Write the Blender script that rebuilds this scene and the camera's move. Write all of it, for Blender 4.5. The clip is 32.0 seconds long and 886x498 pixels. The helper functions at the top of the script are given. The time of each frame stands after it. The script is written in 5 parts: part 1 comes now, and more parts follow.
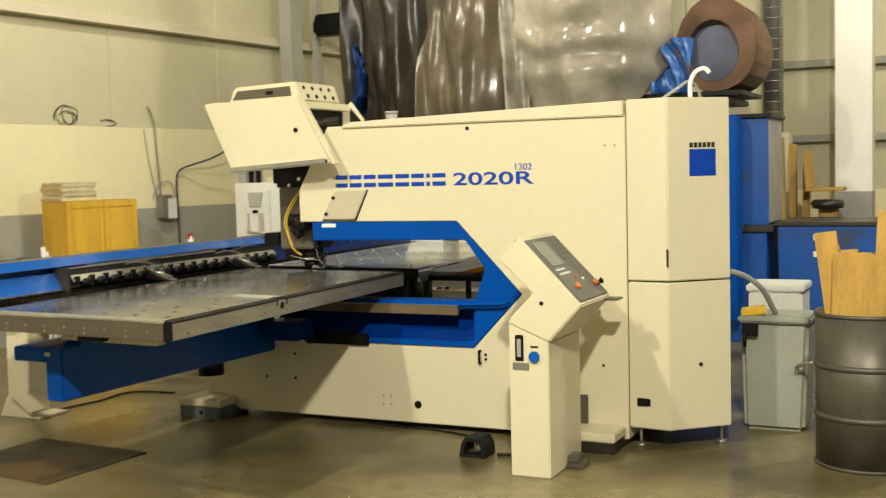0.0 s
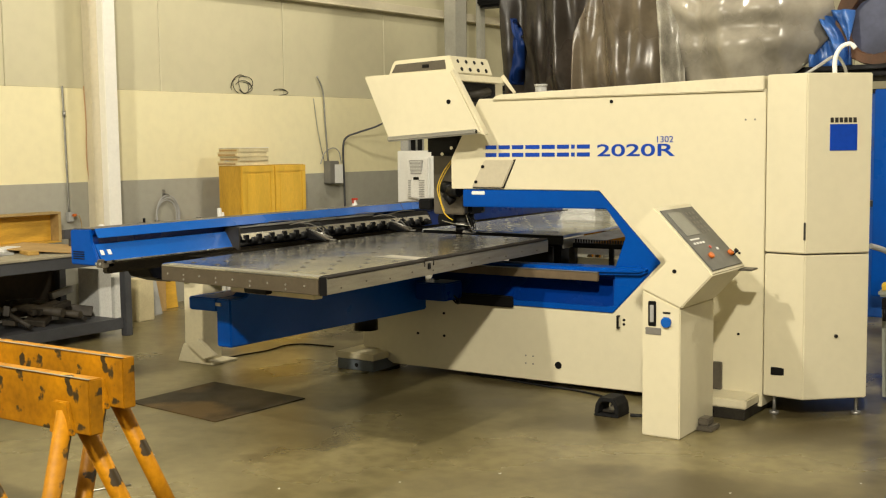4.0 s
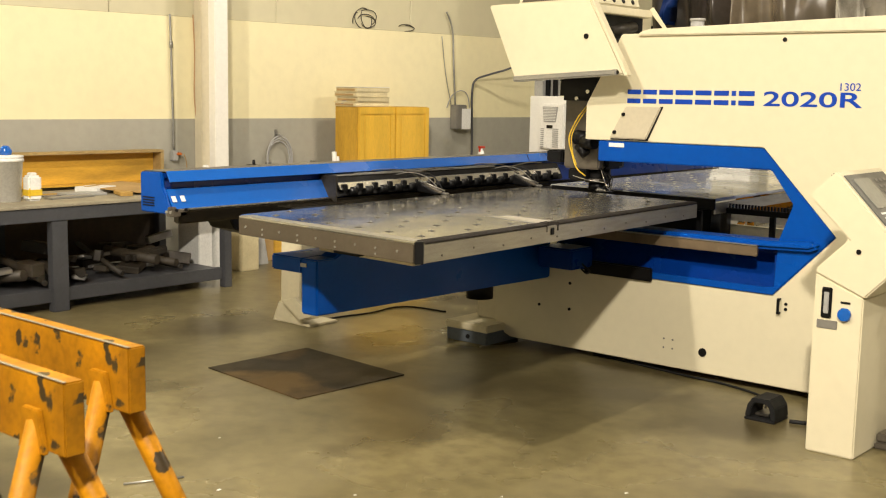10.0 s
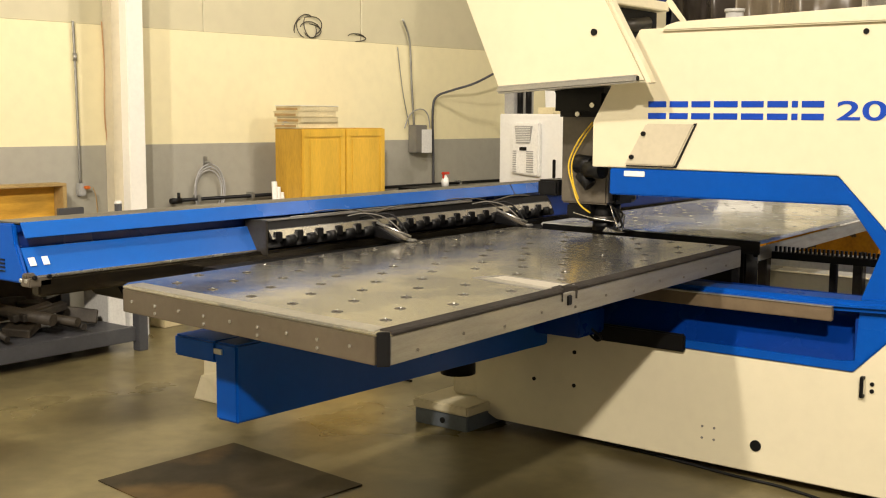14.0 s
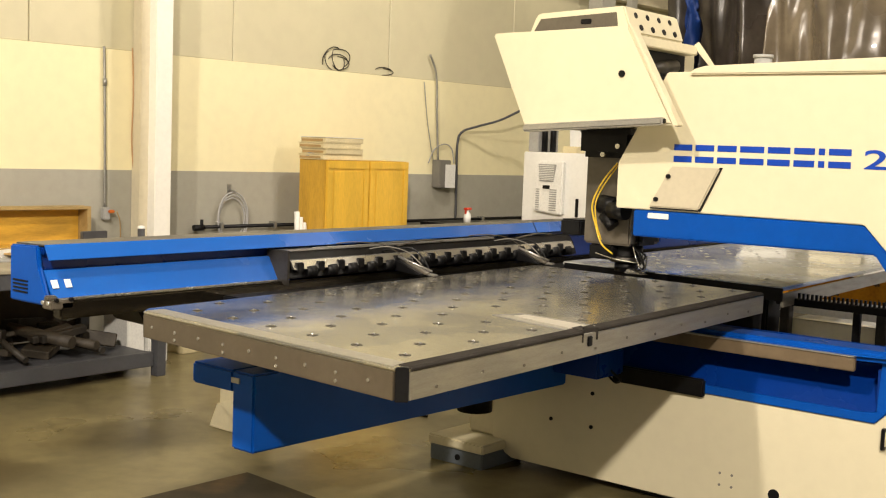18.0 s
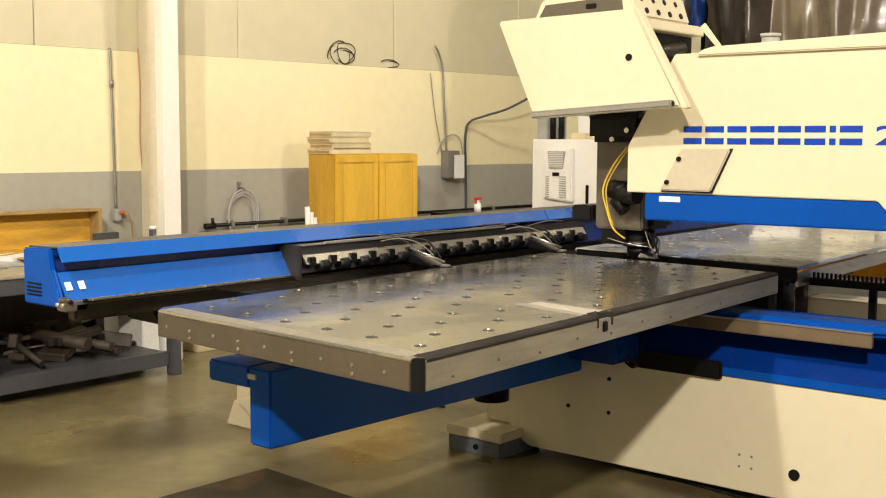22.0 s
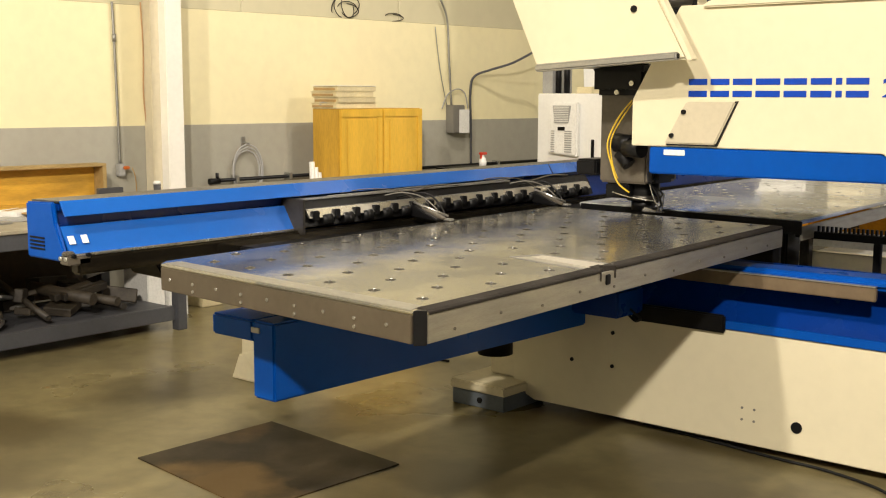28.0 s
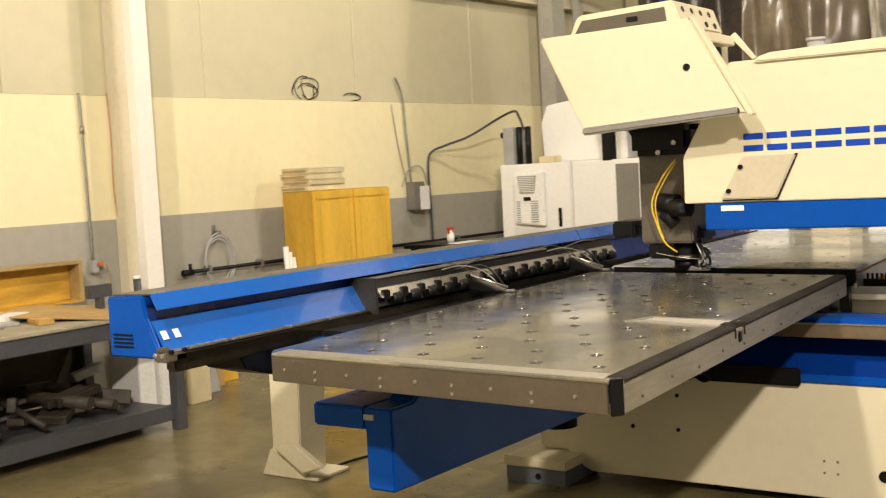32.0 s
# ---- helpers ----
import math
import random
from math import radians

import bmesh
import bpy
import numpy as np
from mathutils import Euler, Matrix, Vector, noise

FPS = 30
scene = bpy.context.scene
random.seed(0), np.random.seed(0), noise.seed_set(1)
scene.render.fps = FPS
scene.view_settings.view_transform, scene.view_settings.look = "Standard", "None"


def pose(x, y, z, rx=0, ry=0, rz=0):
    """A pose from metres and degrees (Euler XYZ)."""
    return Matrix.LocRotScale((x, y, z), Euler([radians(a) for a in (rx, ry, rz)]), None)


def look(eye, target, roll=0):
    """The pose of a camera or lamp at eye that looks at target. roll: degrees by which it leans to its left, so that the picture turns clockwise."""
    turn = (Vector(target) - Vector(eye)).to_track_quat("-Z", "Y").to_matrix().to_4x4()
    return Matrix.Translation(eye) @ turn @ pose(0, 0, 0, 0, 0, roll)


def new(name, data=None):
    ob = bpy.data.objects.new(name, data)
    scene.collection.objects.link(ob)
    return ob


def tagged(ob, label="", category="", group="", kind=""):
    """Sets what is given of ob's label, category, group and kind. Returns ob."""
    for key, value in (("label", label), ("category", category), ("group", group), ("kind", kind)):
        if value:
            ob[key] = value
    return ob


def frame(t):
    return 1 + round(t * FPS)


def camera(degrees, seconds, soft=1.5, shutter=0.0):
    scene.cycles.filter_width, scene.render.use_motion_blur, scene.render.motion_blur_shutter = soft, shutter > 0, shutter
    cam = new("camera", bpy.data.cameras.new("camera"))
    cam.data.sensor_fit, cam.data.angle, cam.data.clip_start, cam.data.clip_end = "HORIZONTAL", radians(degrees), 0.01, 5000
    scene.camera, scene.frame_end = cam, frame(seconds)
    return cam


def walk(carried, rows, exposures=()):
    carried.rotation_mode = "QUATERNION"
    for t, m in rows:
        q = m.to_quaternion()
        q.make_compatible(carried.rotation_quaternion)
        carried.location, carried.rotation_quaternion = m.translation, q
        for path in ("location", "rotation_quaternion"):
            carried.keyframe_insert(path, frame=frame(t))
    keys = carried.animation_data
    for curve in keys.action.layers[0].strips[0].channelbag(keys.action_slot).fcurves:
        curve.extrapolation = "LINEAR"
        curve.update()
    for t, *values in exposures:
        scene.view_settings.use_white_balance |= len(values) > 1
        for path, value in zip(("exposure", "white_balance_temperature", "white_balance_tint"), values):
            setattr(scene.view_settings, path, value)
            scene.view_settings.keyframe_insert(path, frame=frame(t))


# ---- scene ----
# camera and its walk
cam = camera(42.35, 32.0, soft=1.1, shutter=0.4)
PATH = [
    (0.0, (1.972, -6.779, 1.716), (0.261, -3.173, 1.451), -1.42),
    (0.5, (2.223, -6.970, 1.737), (0.335, -3.460, 1.391), 0.47),
    (1.0, (2.286, -7.028, 1.736), (0.299, -3.572, 1.411), -0.52),
    (1.5, (2.293, -7.043, 1.733), (0.286, -3.594, 1.456), -0.14),
    (2.0, (2.299, -7.042, 1.733), (0.284, -3.599, 1.440), -0.80),
    (2.5, (2.303, -7.041, 1.731), (0.283, -3.603, 1.415), -0.70),
    (3.0, (2.309, -7.032, 1.731), (0.309, -3.583, 1.405), -0.73),
    (3.5, (2.308, -7.040, 1.726), (0.205, -3.655, 1.379), -0.73),
    (4.0, (2.296, -7.046, 1.727), (0.079, -3.736, 1.363), -0.68),
    (4.5, (2.295, -7.044, 1.722), (0.070, -3.743, 1.332), -0.36),
    (6.5, (2.201, -6.728, 1.736), (-0.169, -3.526, 1.376), 1.19),
    (7.0, (2.240, -6.679, 1.740), (-0.218, -3.550, 1.338), 1.01),
    (7.5, (2.240, -6.666, 1.733), (-0.219, -3.538, 1.320), 0.96),
    (8.0, (2.236, -6.668, 1.734), (-0.261, -3.570, 1.316), 0.59),
    (8.5, (2.227, -6.667, 1.729), (-0.295, -3.590, 1.307), 0.93),
    (9.0, (2.090, -6.627, 1.695), (-0.400, -3.545, 1.143), -1.05),
    (9.5, (1.917, -6.397, 1.665), (-0.588, -3.320, 1.155), 1.38),
    (10.0, (1.708, -6.079, 1.681), (-0.873, -3.072, 1.137), 1.00),
    (10.5, (1.453, -5.822, 1.689), (-0.978, -2.676, 1.259), 1.64),
    (11.0, (1.210, -5.538, 1.667), (-1.348, -2.493, 1.238), 0.74),
    (11.5, (0.986, -5.244, 1.659), (-1.633, -2.255, 1.204), 0.85),
    (12.0, (0.664, -4.990, 1.661), (-1.797, -1.858, 1.286), 1.47),
    (12.5, (0.543, -4.881, 1.659), (-1.908, -1.750, 1.222), 0.40),
    (13.0, (0.545, -4.841, 1.659), (-1.930, -1.730, 1.218), 0.49),
    (13.5, (0.549, -4.832, 1.655), (-1.903, -1.706, 1.191), 0.65),
    (14.0, (0.547, -4.829, 1.653), (-1.914, -1.711, 1.183), 0.32),
    (14.5, (0.546, -4.830, 1.653), (-1.928, -1.724, 1.168), 0.57),
    (16.5, (0.530, -4.818, 1.650), (-1.947, -1.715, 1.165), 0.98),
    (17.0, (0.535, -4.832, 1.651), (-1.954, -1.716, 1.338), 3.01),
    (17.5, (0.538, -4.845, 1.654), (-1.988, -1.758, 1.351), 3.60),
    (18.0, (0.535, -4.828, 1.657), (-1.989, -1.745, 1.306), 2.14),
    (18.5, (0.535, -4.818, 1.658), (-1.971, -1.719, 1.320), 1.00),
    (19.0, (0.532, -4.819, 1.652), (-2.012, -1.755, 1.278), -0.01),
    (19.5, (0.521, -4.820, 1.653), (-2.041, -1.773, 1.267), 0.45),
    (20.0, (0.520, -4.817, 1.652), (-2.043, -1.769, 1.272), 0.80),
    (20.5, (0.526, -4.819, 1.653), (-2.034, -1.768, 1.283), 0.89),
    (21.0, (0.525, -4.819, 1.654), (-2.029, -1.762, 1.281), 0.75),
    (21.5, (0.525, -4.821, 1.655), (-2.026, -1.764, 1.275), 0.72),
    (22.0, (0.527, -4.823, 1.651), (-2.025, -1.767, 1.269), 0.26),
    (22.5, (0.527, -4.823, 1.652), (-2.025, -1.769, 1.252), 0.39),
    (23.0, (0.533, -4.825, 1.651), (-2.024, -1.776, 1.245), 0.61),
    (23.5, (0.535, -4.826, 1.652), (-2.019, -1.776, 1.235), 0.08),
    (24.0, (0.541, -4.826, 1.652), (-2.028, -1.787, 1.241), -0.68),
    (24.5, (0.542, -4.824, 1.650), (-2.022, -1.784, 1.223), -0.77),
    (25.0, (0.541, -4.822, 1.648), (-2.020, -1.782, 1.200), -0.88),
    (25.5, (0.537, -4.818, 1.644), (-2.016, -1.774, 1.180), -0.85),
    (26.0, (0.534, -4.815, 1.645), (-2.020, -1.776, 1.156), -0.64),
    (26.5, (0.532, -4.811, 1.643), (-2.017, -1.770, 1.135), -0.53),
    (28.5, (0.534, -4.810, 1.641), (-2.026, -1.784, 1.101), 0.25),
    (29.0, (0.536, -4.810, 1.641), (-2.020, -1.781, 1.101), -0.10),
    (29.5, (0.525, -4.817, 1.638), (-2.037, -1.793, 1.095), -0.04),
    (30.0, (0.451, -4.755, 1.620), (-2.289, -1.876, 1.172), -0.17),
    (30.5, (0.357, -4.890, 1.620), (-2.492, -2.137, 1.070), 2.08),
    (31.0, (0.180, -4.871, 1.613), (-2.517, -1.932, 1.312), -1.28),
    (31.5, (-0.021, -4.943, 1.608), (-2.514, -1.827, 1.329), -0.98),
    (32.0, (-0.214, -5.164, 1.608), (-2.471, -1.872, 1.344), -3.03),
]
walk(cam, [(t, look(eye, target, roll)) for t, eye, target, roll in PATH],
     exposures=[(0.0, -0.40, 6500, 4), (2.0, -0.42, 6500, 7), (4.5, -0.42, 6500, 7), (7.0, -0.34, 6530, 7), (9.0, -0.26, 6550, 10), (12.0, -0.12, 6550, 14), (22.0, -0.12, 6550, 14), (29.0, -0.10, 6450, 13), (32.0, -0.18, 6600, 15)])

# light: dim hall, warm high-bay lamps under the roof; last two are added fill
world = bpy.data.worlds.new("hall_air")
world.use_nodes = True
scene.world = world
world.node_tree.nodes["Background"].inputs[0].default_value = (1.0, 0.93, 0.78, 1)
world.node_tree.nodes["Background"].inputs[1].default_value = 0.003
# third lamp brightens the stored goods, fourth the west wall; both added, unseen
LAMPS = [(2.9, -8.4, 4350), (-2.2, -6.3, 1750), (3.3, 3.3, 1000), (-3.8, 2.2, 520)]


# ---- small tools ----
def vmat(name, colour, rough=0.5, metal=0.0, var=0.10, scale=3.0, fine=0.06, bump=0.05, bscale=90.0, stain_or_reflection=None, sscale=1.2, slo=0.55, shi=0.7,
         random_tint=0.0, coat=0.0, stretch=(1, 1, 1), spec=0.5):
    """A painted, metal or mineral surface with slow and fine variation, optional stains or painted reflections, and
    fine relief.
    """
    m = bpy.data.materials.new(name)
    m.use_nodes = True
    nt = m.node_tree
    b = nt.nodes["Principled BSDF"]
    tc = nt.nodes.new("ShaderNodeTexCoord")
    mp = nt.nodes.new("ShaderNodeMapping")
    mp.inputs["Scale"].default_value = stretch
    nt.links.new(tc.outputs["Object"], mp.inputs["Vector"])

    def noise_tex(s, detail=5.0):
        n = nt.nodes.new("ShaderNodeTexNoise")
        n.inputs["Scale"].default_value = s
        n.inputs["Detail"].default_value = detail
        nt.links.new(mp.outputs["Vector"], n.inputs["Vector"])
        return n

    def ramp(src, lo, hi, a, c):
        r = nt.nodes.new("ShaderNodeMapRange")
        r.inputs["From Min"].default_value, r.inputs["From Max"].default_value = lo, hi
        r.inputs["To Min"].default_value, r.inputs["To Max"].default_value = a, c
        nt.links.new(src, r.inputs["Value"])
        return r.outputs["Result"]

    def mix(a, c, fac, kind="MULTIPLY"):
        x = nt.nodes.new("ShaderNodeMix")
        x.data_type, x.blend_type = "RGBA", kind
        for val, sock in ((a, x.inputs["A"]), (c, x.inputs["B"])):
            if isinstance(val, tuple):
                sock.default_value = (*val, 1)
            else:
                nt.links.new(val, sock)
        if isinstance(fac, float):
            x.inputs["Factor"].default_value = fac
        else:
            nt.links.new(fac, x.inputs["Factor"])
        return x.outputs["Result"]

    big, small = noise_tex(scale), noise_tex(scale * 14, 3.0)
    col = mix(colour, tuple(max(0, c * (1 - 2 * var)) for c in colour), ramp(big.outputs["Fac"], 0.35, 0.7, 0, 1), "MIX")
    col = mix(col, tuple(1 - 2 * fine for _ in range(3)), ramp(small.outputs["Fac"], 0.4, 0.7, 0, 1))
    rsock = ramp(big.outputs["Fac"], 0.3, 0.7, max(0.03, rough - 0.08), min(1, rough + 0.10))
    if stain_or_reflection:
        st = noise_tex(sscale, 8.0)
        f = ramp(st.outputs["Fac"], slo, shi, 0, 1)
        col = mix(col, stain_or_reflection, f, "MIX")
    if random_tint:
        oi = nt.nodes.new("ShaderNodeObjectInfo")
        col = mix(col, tuple(1 - random_tint for _ in range(3)), oi.outputs["Random"])
    nt.links.new(col, b.inputs["Base Color"])
    nt.links.new(rsock, b.inputs["Roughness"])
    b.inputs["Metallic"].default_value = metal
    b.inputs["Specular IOR Level"].default_value = spec
    b.inputs["Coat Weight"].default_value = coat
    if bump:
        bn = noise_tex(bscale, 3.0)
        bp = nt.nodes.new("ShaderNodeBump")
        bp.inputs["Strength"].default_value = bump
        bp.inputs["Distance"].default_value = 0.004
        nt.links.new(bn.outputs["Fac"], bp.inputs["Height"])
        nt.links.new(bp.outputs["Normal"], b.inputs["Normal"])
    return m


def glow(name, colour, power):
    m = bpy.data.materials.new(name)
    m.use_nodes = True
    b = m.node_tree.nodes["Principled BSDF"]
    b.inputs["Emission Color"].default_value = (*colour, 1)
    b.inputs["Emission Strength"].default_value = power
    return m


def root_of(o):
    while o.parent:
        o = o.parent
    return o


def thing(name, base, label, category, group="", kind=""):
    e = new(name)
    e.location = base
    e.empty_display_size = 0.1
    return tagged(e, label, category, group, kind)


def mesh_of(name, bm, material):
    me = bpy.data.meshes.new(name)
    bm.to_mesh(me)
    bm.free()
    me.materials.append(material)
    return me


def part(name, bm, material, parent, label="", smooth=False):
    off = root_of(parent).location
    bmesh.ops.translate(bm, vec=-off, verts=bm.verts)
    if smooth:
        for f in bm.faces:
            f.smooth = True
    ob = new(name, mesh_of(name, bm, material))
    ob.parent = parent
    if label:
        tagged(ob, label)
    return ob


def solo(name, bm, material, label="", category="", group="", kind="", smooth=False):
    """A thing of one mesh, its origin at its base."""
    xs = [v.co.copy() for v in bm.verts]
    lo = Vector((min(v.x for v in xs) + max(v.x for v in xs), min(v.y for v in xs) + max(v.y for v in xs), 2 * min(v.z for v in xs))) / 2
    bmesh.ops.translate(bm, vec=-lo, verts=bm.verts)
    if smooth:
        for f in bm.faces:
            f.smooth = True
    ob = new(name, mesh_of(name, bm, material))
    ob.location = lo
    return tagged(ob, label, category, group, kind)


def soften(bm, w, seg=2):
    if w:
        es = [e for e in bm.edges if len(e.link_faces) == 2 and e.calc_face_angle(0) > 0.5]
        bmesh.ops.bevel(bm, geom=es, offset=w, segments=seg, affect="EDGES", clamp_overlap=True)
    return bm


def box(x0, x1, y0, y1, z0, z1, bev=0.004, seg=2):
    bm = bmesh.new()
    bmesh.ops.create_cube(bm, size=1.0)
    for v in bm.verts:
        v.co = Vector(((x0 + x1) / 2 + v.co.x * (x1 - x0), (y0 + y1) / 2 + v.co.y * (y1 - y0), (z0 + z1) / 2 + v.co.z * (z1 - z0)))
    return soften(bm, min(bev, 0.4 * min(abs(x1 - x0), abs(y1 - y0), abs(z1 - z0))), seg)


def prism(pts, axis, a, b, bev=0.004, seg=2):
    """A flat outline, drawn out along an axis: for y the outline is (x, z), for x (y, z), for z (x, y)."""
    bm = bmesh.new()

    def at(p, h):
        return {"y": (p[0], h, p[1]), "x": (h, p[0], p[1]), "z": (p[0], p[1], h)}[axis]
    lo = [bm.verts.new(at(p, a)) for p in pts]
    hi = [bm.verts.new(at(p, b)) for p in pts]
    n = len(pts)
    bm.faces.new(lo)
    bm.faces.new(hi[::-1])
    for i in range(n):
        bm.faces.new((lo[i], hi[i], hi[(i + 1) % n], lo[(i + 1) % n]))
    bmesh.ops.recalc_face_normals(bm, faces=bm.faces)
    return soften(bm, bev, seg)


def rod(p, q, r, r2=None, sides=12):
    p, q = Vector(p), Vector(q)
    d = q - p
    bm = bmesh.new()
    bmesh.ops.create_cone(bm, cap_ends=True, segments=sides, radius1=r, radius2=r if r2 is None else r2, depth=d.length)
    m = Matrix.Translation((p + q) / 2) @ d.to_track_quat("Z", "Y").to_matrix().to_4x4()
    bmesh.ops.transform(bm, matrix=m, verts=bm.verts)
    for f in bm.faces:
        f.smooth = len(f.verts) == 4
    return bm


def tube(points, r, sides=8, steps=6):
    """A bent cable or pipe through the points."""
    ps = [Vector(p) for p in points]
    fine = []
    for i in range(len(ps) - 1):
        p0, p1, p2, p3 = ps[max(i - 1, 0)], ps[i], ps[i + 1], ps[min(i + 2, len(ps) - 1)]
        for k in range(steps):
            t = k / steps
            fine.append(0.5 * ((2 * p1) + (p2 - p0) * t + (2 * p0 - 5 * p1 + 4 * p2 - p3) * t * t + (3 * p1 - p0 - 3 * p2 + p3) * t ** 3))
    fine.append(ps[-1])
    bm = bmesh.new()
    rings = []
    for i, p in enumerate(fine):
        d = (fine[min(i + 1, len(fine) - 1)] - fine[max(i - 1, 0)]).normalized()
        s = d.orthogonal() if i == 0 else (side - d * side.dot(d))
        side = s.normalized()
        up = d.cross(side)
        rings.append([bm.verts.new(p + r * (math.cos(6.2832 * k / sides) * side + math.sin(6.2832 * k / sides) * up)) for k in range(sides)])
    for a, b in zip(rings, rings[1:]):
        for k in range(sides):
            f = bm.faces.new((a[k], a[(k + 1) % sides], b[(k + 1) % sides], b[k]))
            f.smooth = True
    bm.faces.new(rings[0][::-1])
    bm.faces.new(rings[-1])
    return bm


def lathe(profile, centre, sides=32):
    """A turned body: (radius, height) pairs about an upright axis."""
    bm = bmesh.new()
    rings = []
    for r, z in profile:
        rings.append([bm.verts.new((centre[0] + r * math.cos(6.2832 * k / sides), centre[1] + r * math.sin(6.2832 * k / sides), centre[2] + z)) for k in range(sides)])
    for a, b in zip(rings, rings[1:]):
        for k in range(sides):
            f = bm.faces.new((a[k], a[(k + 1) % sides], b[(k + 1) % sides], b[k]))
            f.smooth = True
    bm.faces.new(rings[0][::-1])
    bm.faces.new(rings[-1])
    return bm


def join(*bms):
    """Several shells in one mesh."""
    out = bmesh.new()
    for b in bms:
        me = bpy.data.meshes.new("t")
        b.to_mesh(me)
        b.free()
        out.from_mesh(me)
        bpy.data.meshes.remove(me)
    return out


def turned(bm, m):
    bmesh.ops.transform(bm, matrix=m, verts=bm.verts)
    return bm


# ---- materials ----
CREAM = vmat("cream_enamel", (0.69, 0.635, 0.45), 0.38, var=0.03, scale=1.1, fine=0.015, bump=0.03, bscale=220)
CREAM2 = vmat("cream_enamel_worn", (0.71, 0.65, 0.46), 0.42, var=0.05, scale=2.5, fine=0.03, bump=0.03, bscale=200)
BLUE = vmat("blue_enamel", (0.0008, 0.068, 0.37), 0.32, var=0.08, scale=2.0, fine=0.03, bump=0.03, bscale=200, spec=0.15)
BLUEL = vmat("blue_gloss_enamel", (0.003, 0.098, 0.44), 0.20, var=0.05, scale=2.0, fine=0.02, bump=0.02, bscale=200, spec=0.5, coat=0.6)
# navy paint; on the chute and rail housing a darker blue for shade
NAVY = vmat("navy_and_shaded_blue_enamel", (0.0008, 0.028, 0.20), 0.28, var=0.10, scale=2.0, fine=0.03, bump=0.03, spec=0.35)
BLACK = vmat("black_steel", (0.005, 0.005, 0.0055), 0.45, var=0.2, scale=6, fine=0.1, spec=0.22)
RUBBER = vmat("black_rubber", (0.010, 0.010, 0.010), 0.7, var=0.2, scale=8, spec=0.25)
EDGE = vmat("dark_edge_tape", (0.030, 0.026, 0.022), 0.85, var=0.2, scale=5, fine=0.08, spec=0.08)
DARKSTEEL = vmat("dark_oiled_steel", (0.07, 0.063, 0.052), 0.38, metal=0.6, var=0.25, scale=5, fine=0.1)
# the sharp patches in STEEL paint in reflections of the wall, over the wear
STEEL = vmat("worn_steel_with_reflections", (0.60, 0.57, 0.47), 0.17, metal=0.86, var=0.12, scale=1.6, fine=0.05, bump=0.55, bscale=2.6, stain_or_reflection=(0.34, 0.335, 0.31), sscale=2.6, slo=0.51, shi=0.535)
# paler copy of the table steel: reflected brightness is put into its colour
REARSTEEL = vmat("rear_table_steel_reflection_tone", (0.70, 0.71, 0.67), 0.13, metal=0.25, var=0.10, scale=1.6, fine=0.04, bump=0.4, bscale=2.2, stain_or_reflection=(0.50, 0.50, 0.45), sscale=3.0, slo=0.50, shi=0.58)
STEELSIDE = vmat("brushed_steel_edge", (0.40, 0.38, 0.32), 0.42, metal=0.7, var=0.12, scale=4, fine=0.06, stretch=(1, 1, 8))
CASTER = vmat("caster_steel", (0.10, 0.09, 0.075), 0.3, metal=0.9, var=0.1, scale=20)
HEADGREY = vmat("grey_brown_casting", (0.125, 0.108, 0.082), 0.42, metal=0.2, var=0.15, scale=3, fine=0.06)
FLAP = vmat("tan_flap_enamel", (0.52, 0.47, 0.345), 0.42, var=0.05, scale=3, fine=0.03)
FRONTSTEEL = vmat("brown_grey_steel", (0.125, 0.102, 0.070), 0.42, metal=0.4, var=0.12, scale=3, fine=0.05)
SLOTPL = vmat("pale_plastic_slide", (0.44, 0.41, 0.34), 0.35, var=0.06, scale=5)
BRIGHT = vmat("bright_steel", (0.62, 0.61, 0.57), 0.25, metal=0.9, var=0.1, scale=5, fine=0.06)
ALU = vmat("dull_aluminium", (0.50, 0.49, 0.46), 0.38, metal=0.8, var=0.1, scale=6, fine=0.05)
BEAMTOP = vmat("dark_grey_beam_cover", (0.06, 0.058, 0.052), 0.4, var=0.12, scale=3, fine=0.05)
GREYPLATE = vmat("grey_cover_plate", (0.20, 0.19, 0.165), 0.45, var=0.08, scale=3, fine=0.04)
CONCRETE = vmat("sealed_concrete", (0.228, 0.190, 0.088), 0.30, var=0.28, scale=0.8, fine=0.13, bump=0.05, bscale=60, stain_or_reflection=(0.072, 0.056, 0.024), sscale=1.0, slo=0.50, shi=0.62, spec=0.5)
MATDARK = vmat("stained_floor_board", (0.036, 0.026, 0.013), 0.55, var=0.35, scale=1.8, fine=0.1, stain_or_reflection=(0.088, 0.055, 0.020), sscale=1.3, slo=0.52, shi=0.60, spec=0.2)
WALLCREAM = vmat("cream_wall_paint", (0.83, 0.76, 0.48), 0.6, var=0.03, scale=0.7, fine=0.02, bump=0.10, bscale=35)
WALLGREY = vmat("grey_wall_paint", (0.37, 0.36, 0.30), 0.55, var=0.06, scale=0.9, fine=0.03, bump=0.10, bscale=35)
PANEL = vmat("beige_metal_panel", (0.60, 0.56, 0.38), 0.5, var=0.06, scale=0.5, fine=0.02, bump=0.02, bscale=20)
DARKSHELL = vmat("dark_unseen_shell", (0.13, 0.125, 0.115), 0.6, var=0.08, scale=0.6, fine=0.03)
GIRT = vmat("grey_primer_steel", (0.40, 0.39, 0.33), 0.5, var=0.1, scale=2, fine=0.04)
COLWHITE = vmat("white_column_paint", (0.90, 0.88, 0.80), 0.45, var=0.03, scale=2, fine=0.02, stain_or_reflection=(0.66, 0.62, 0.52), sscale=2.2, slo=0.66, shi=0.76)
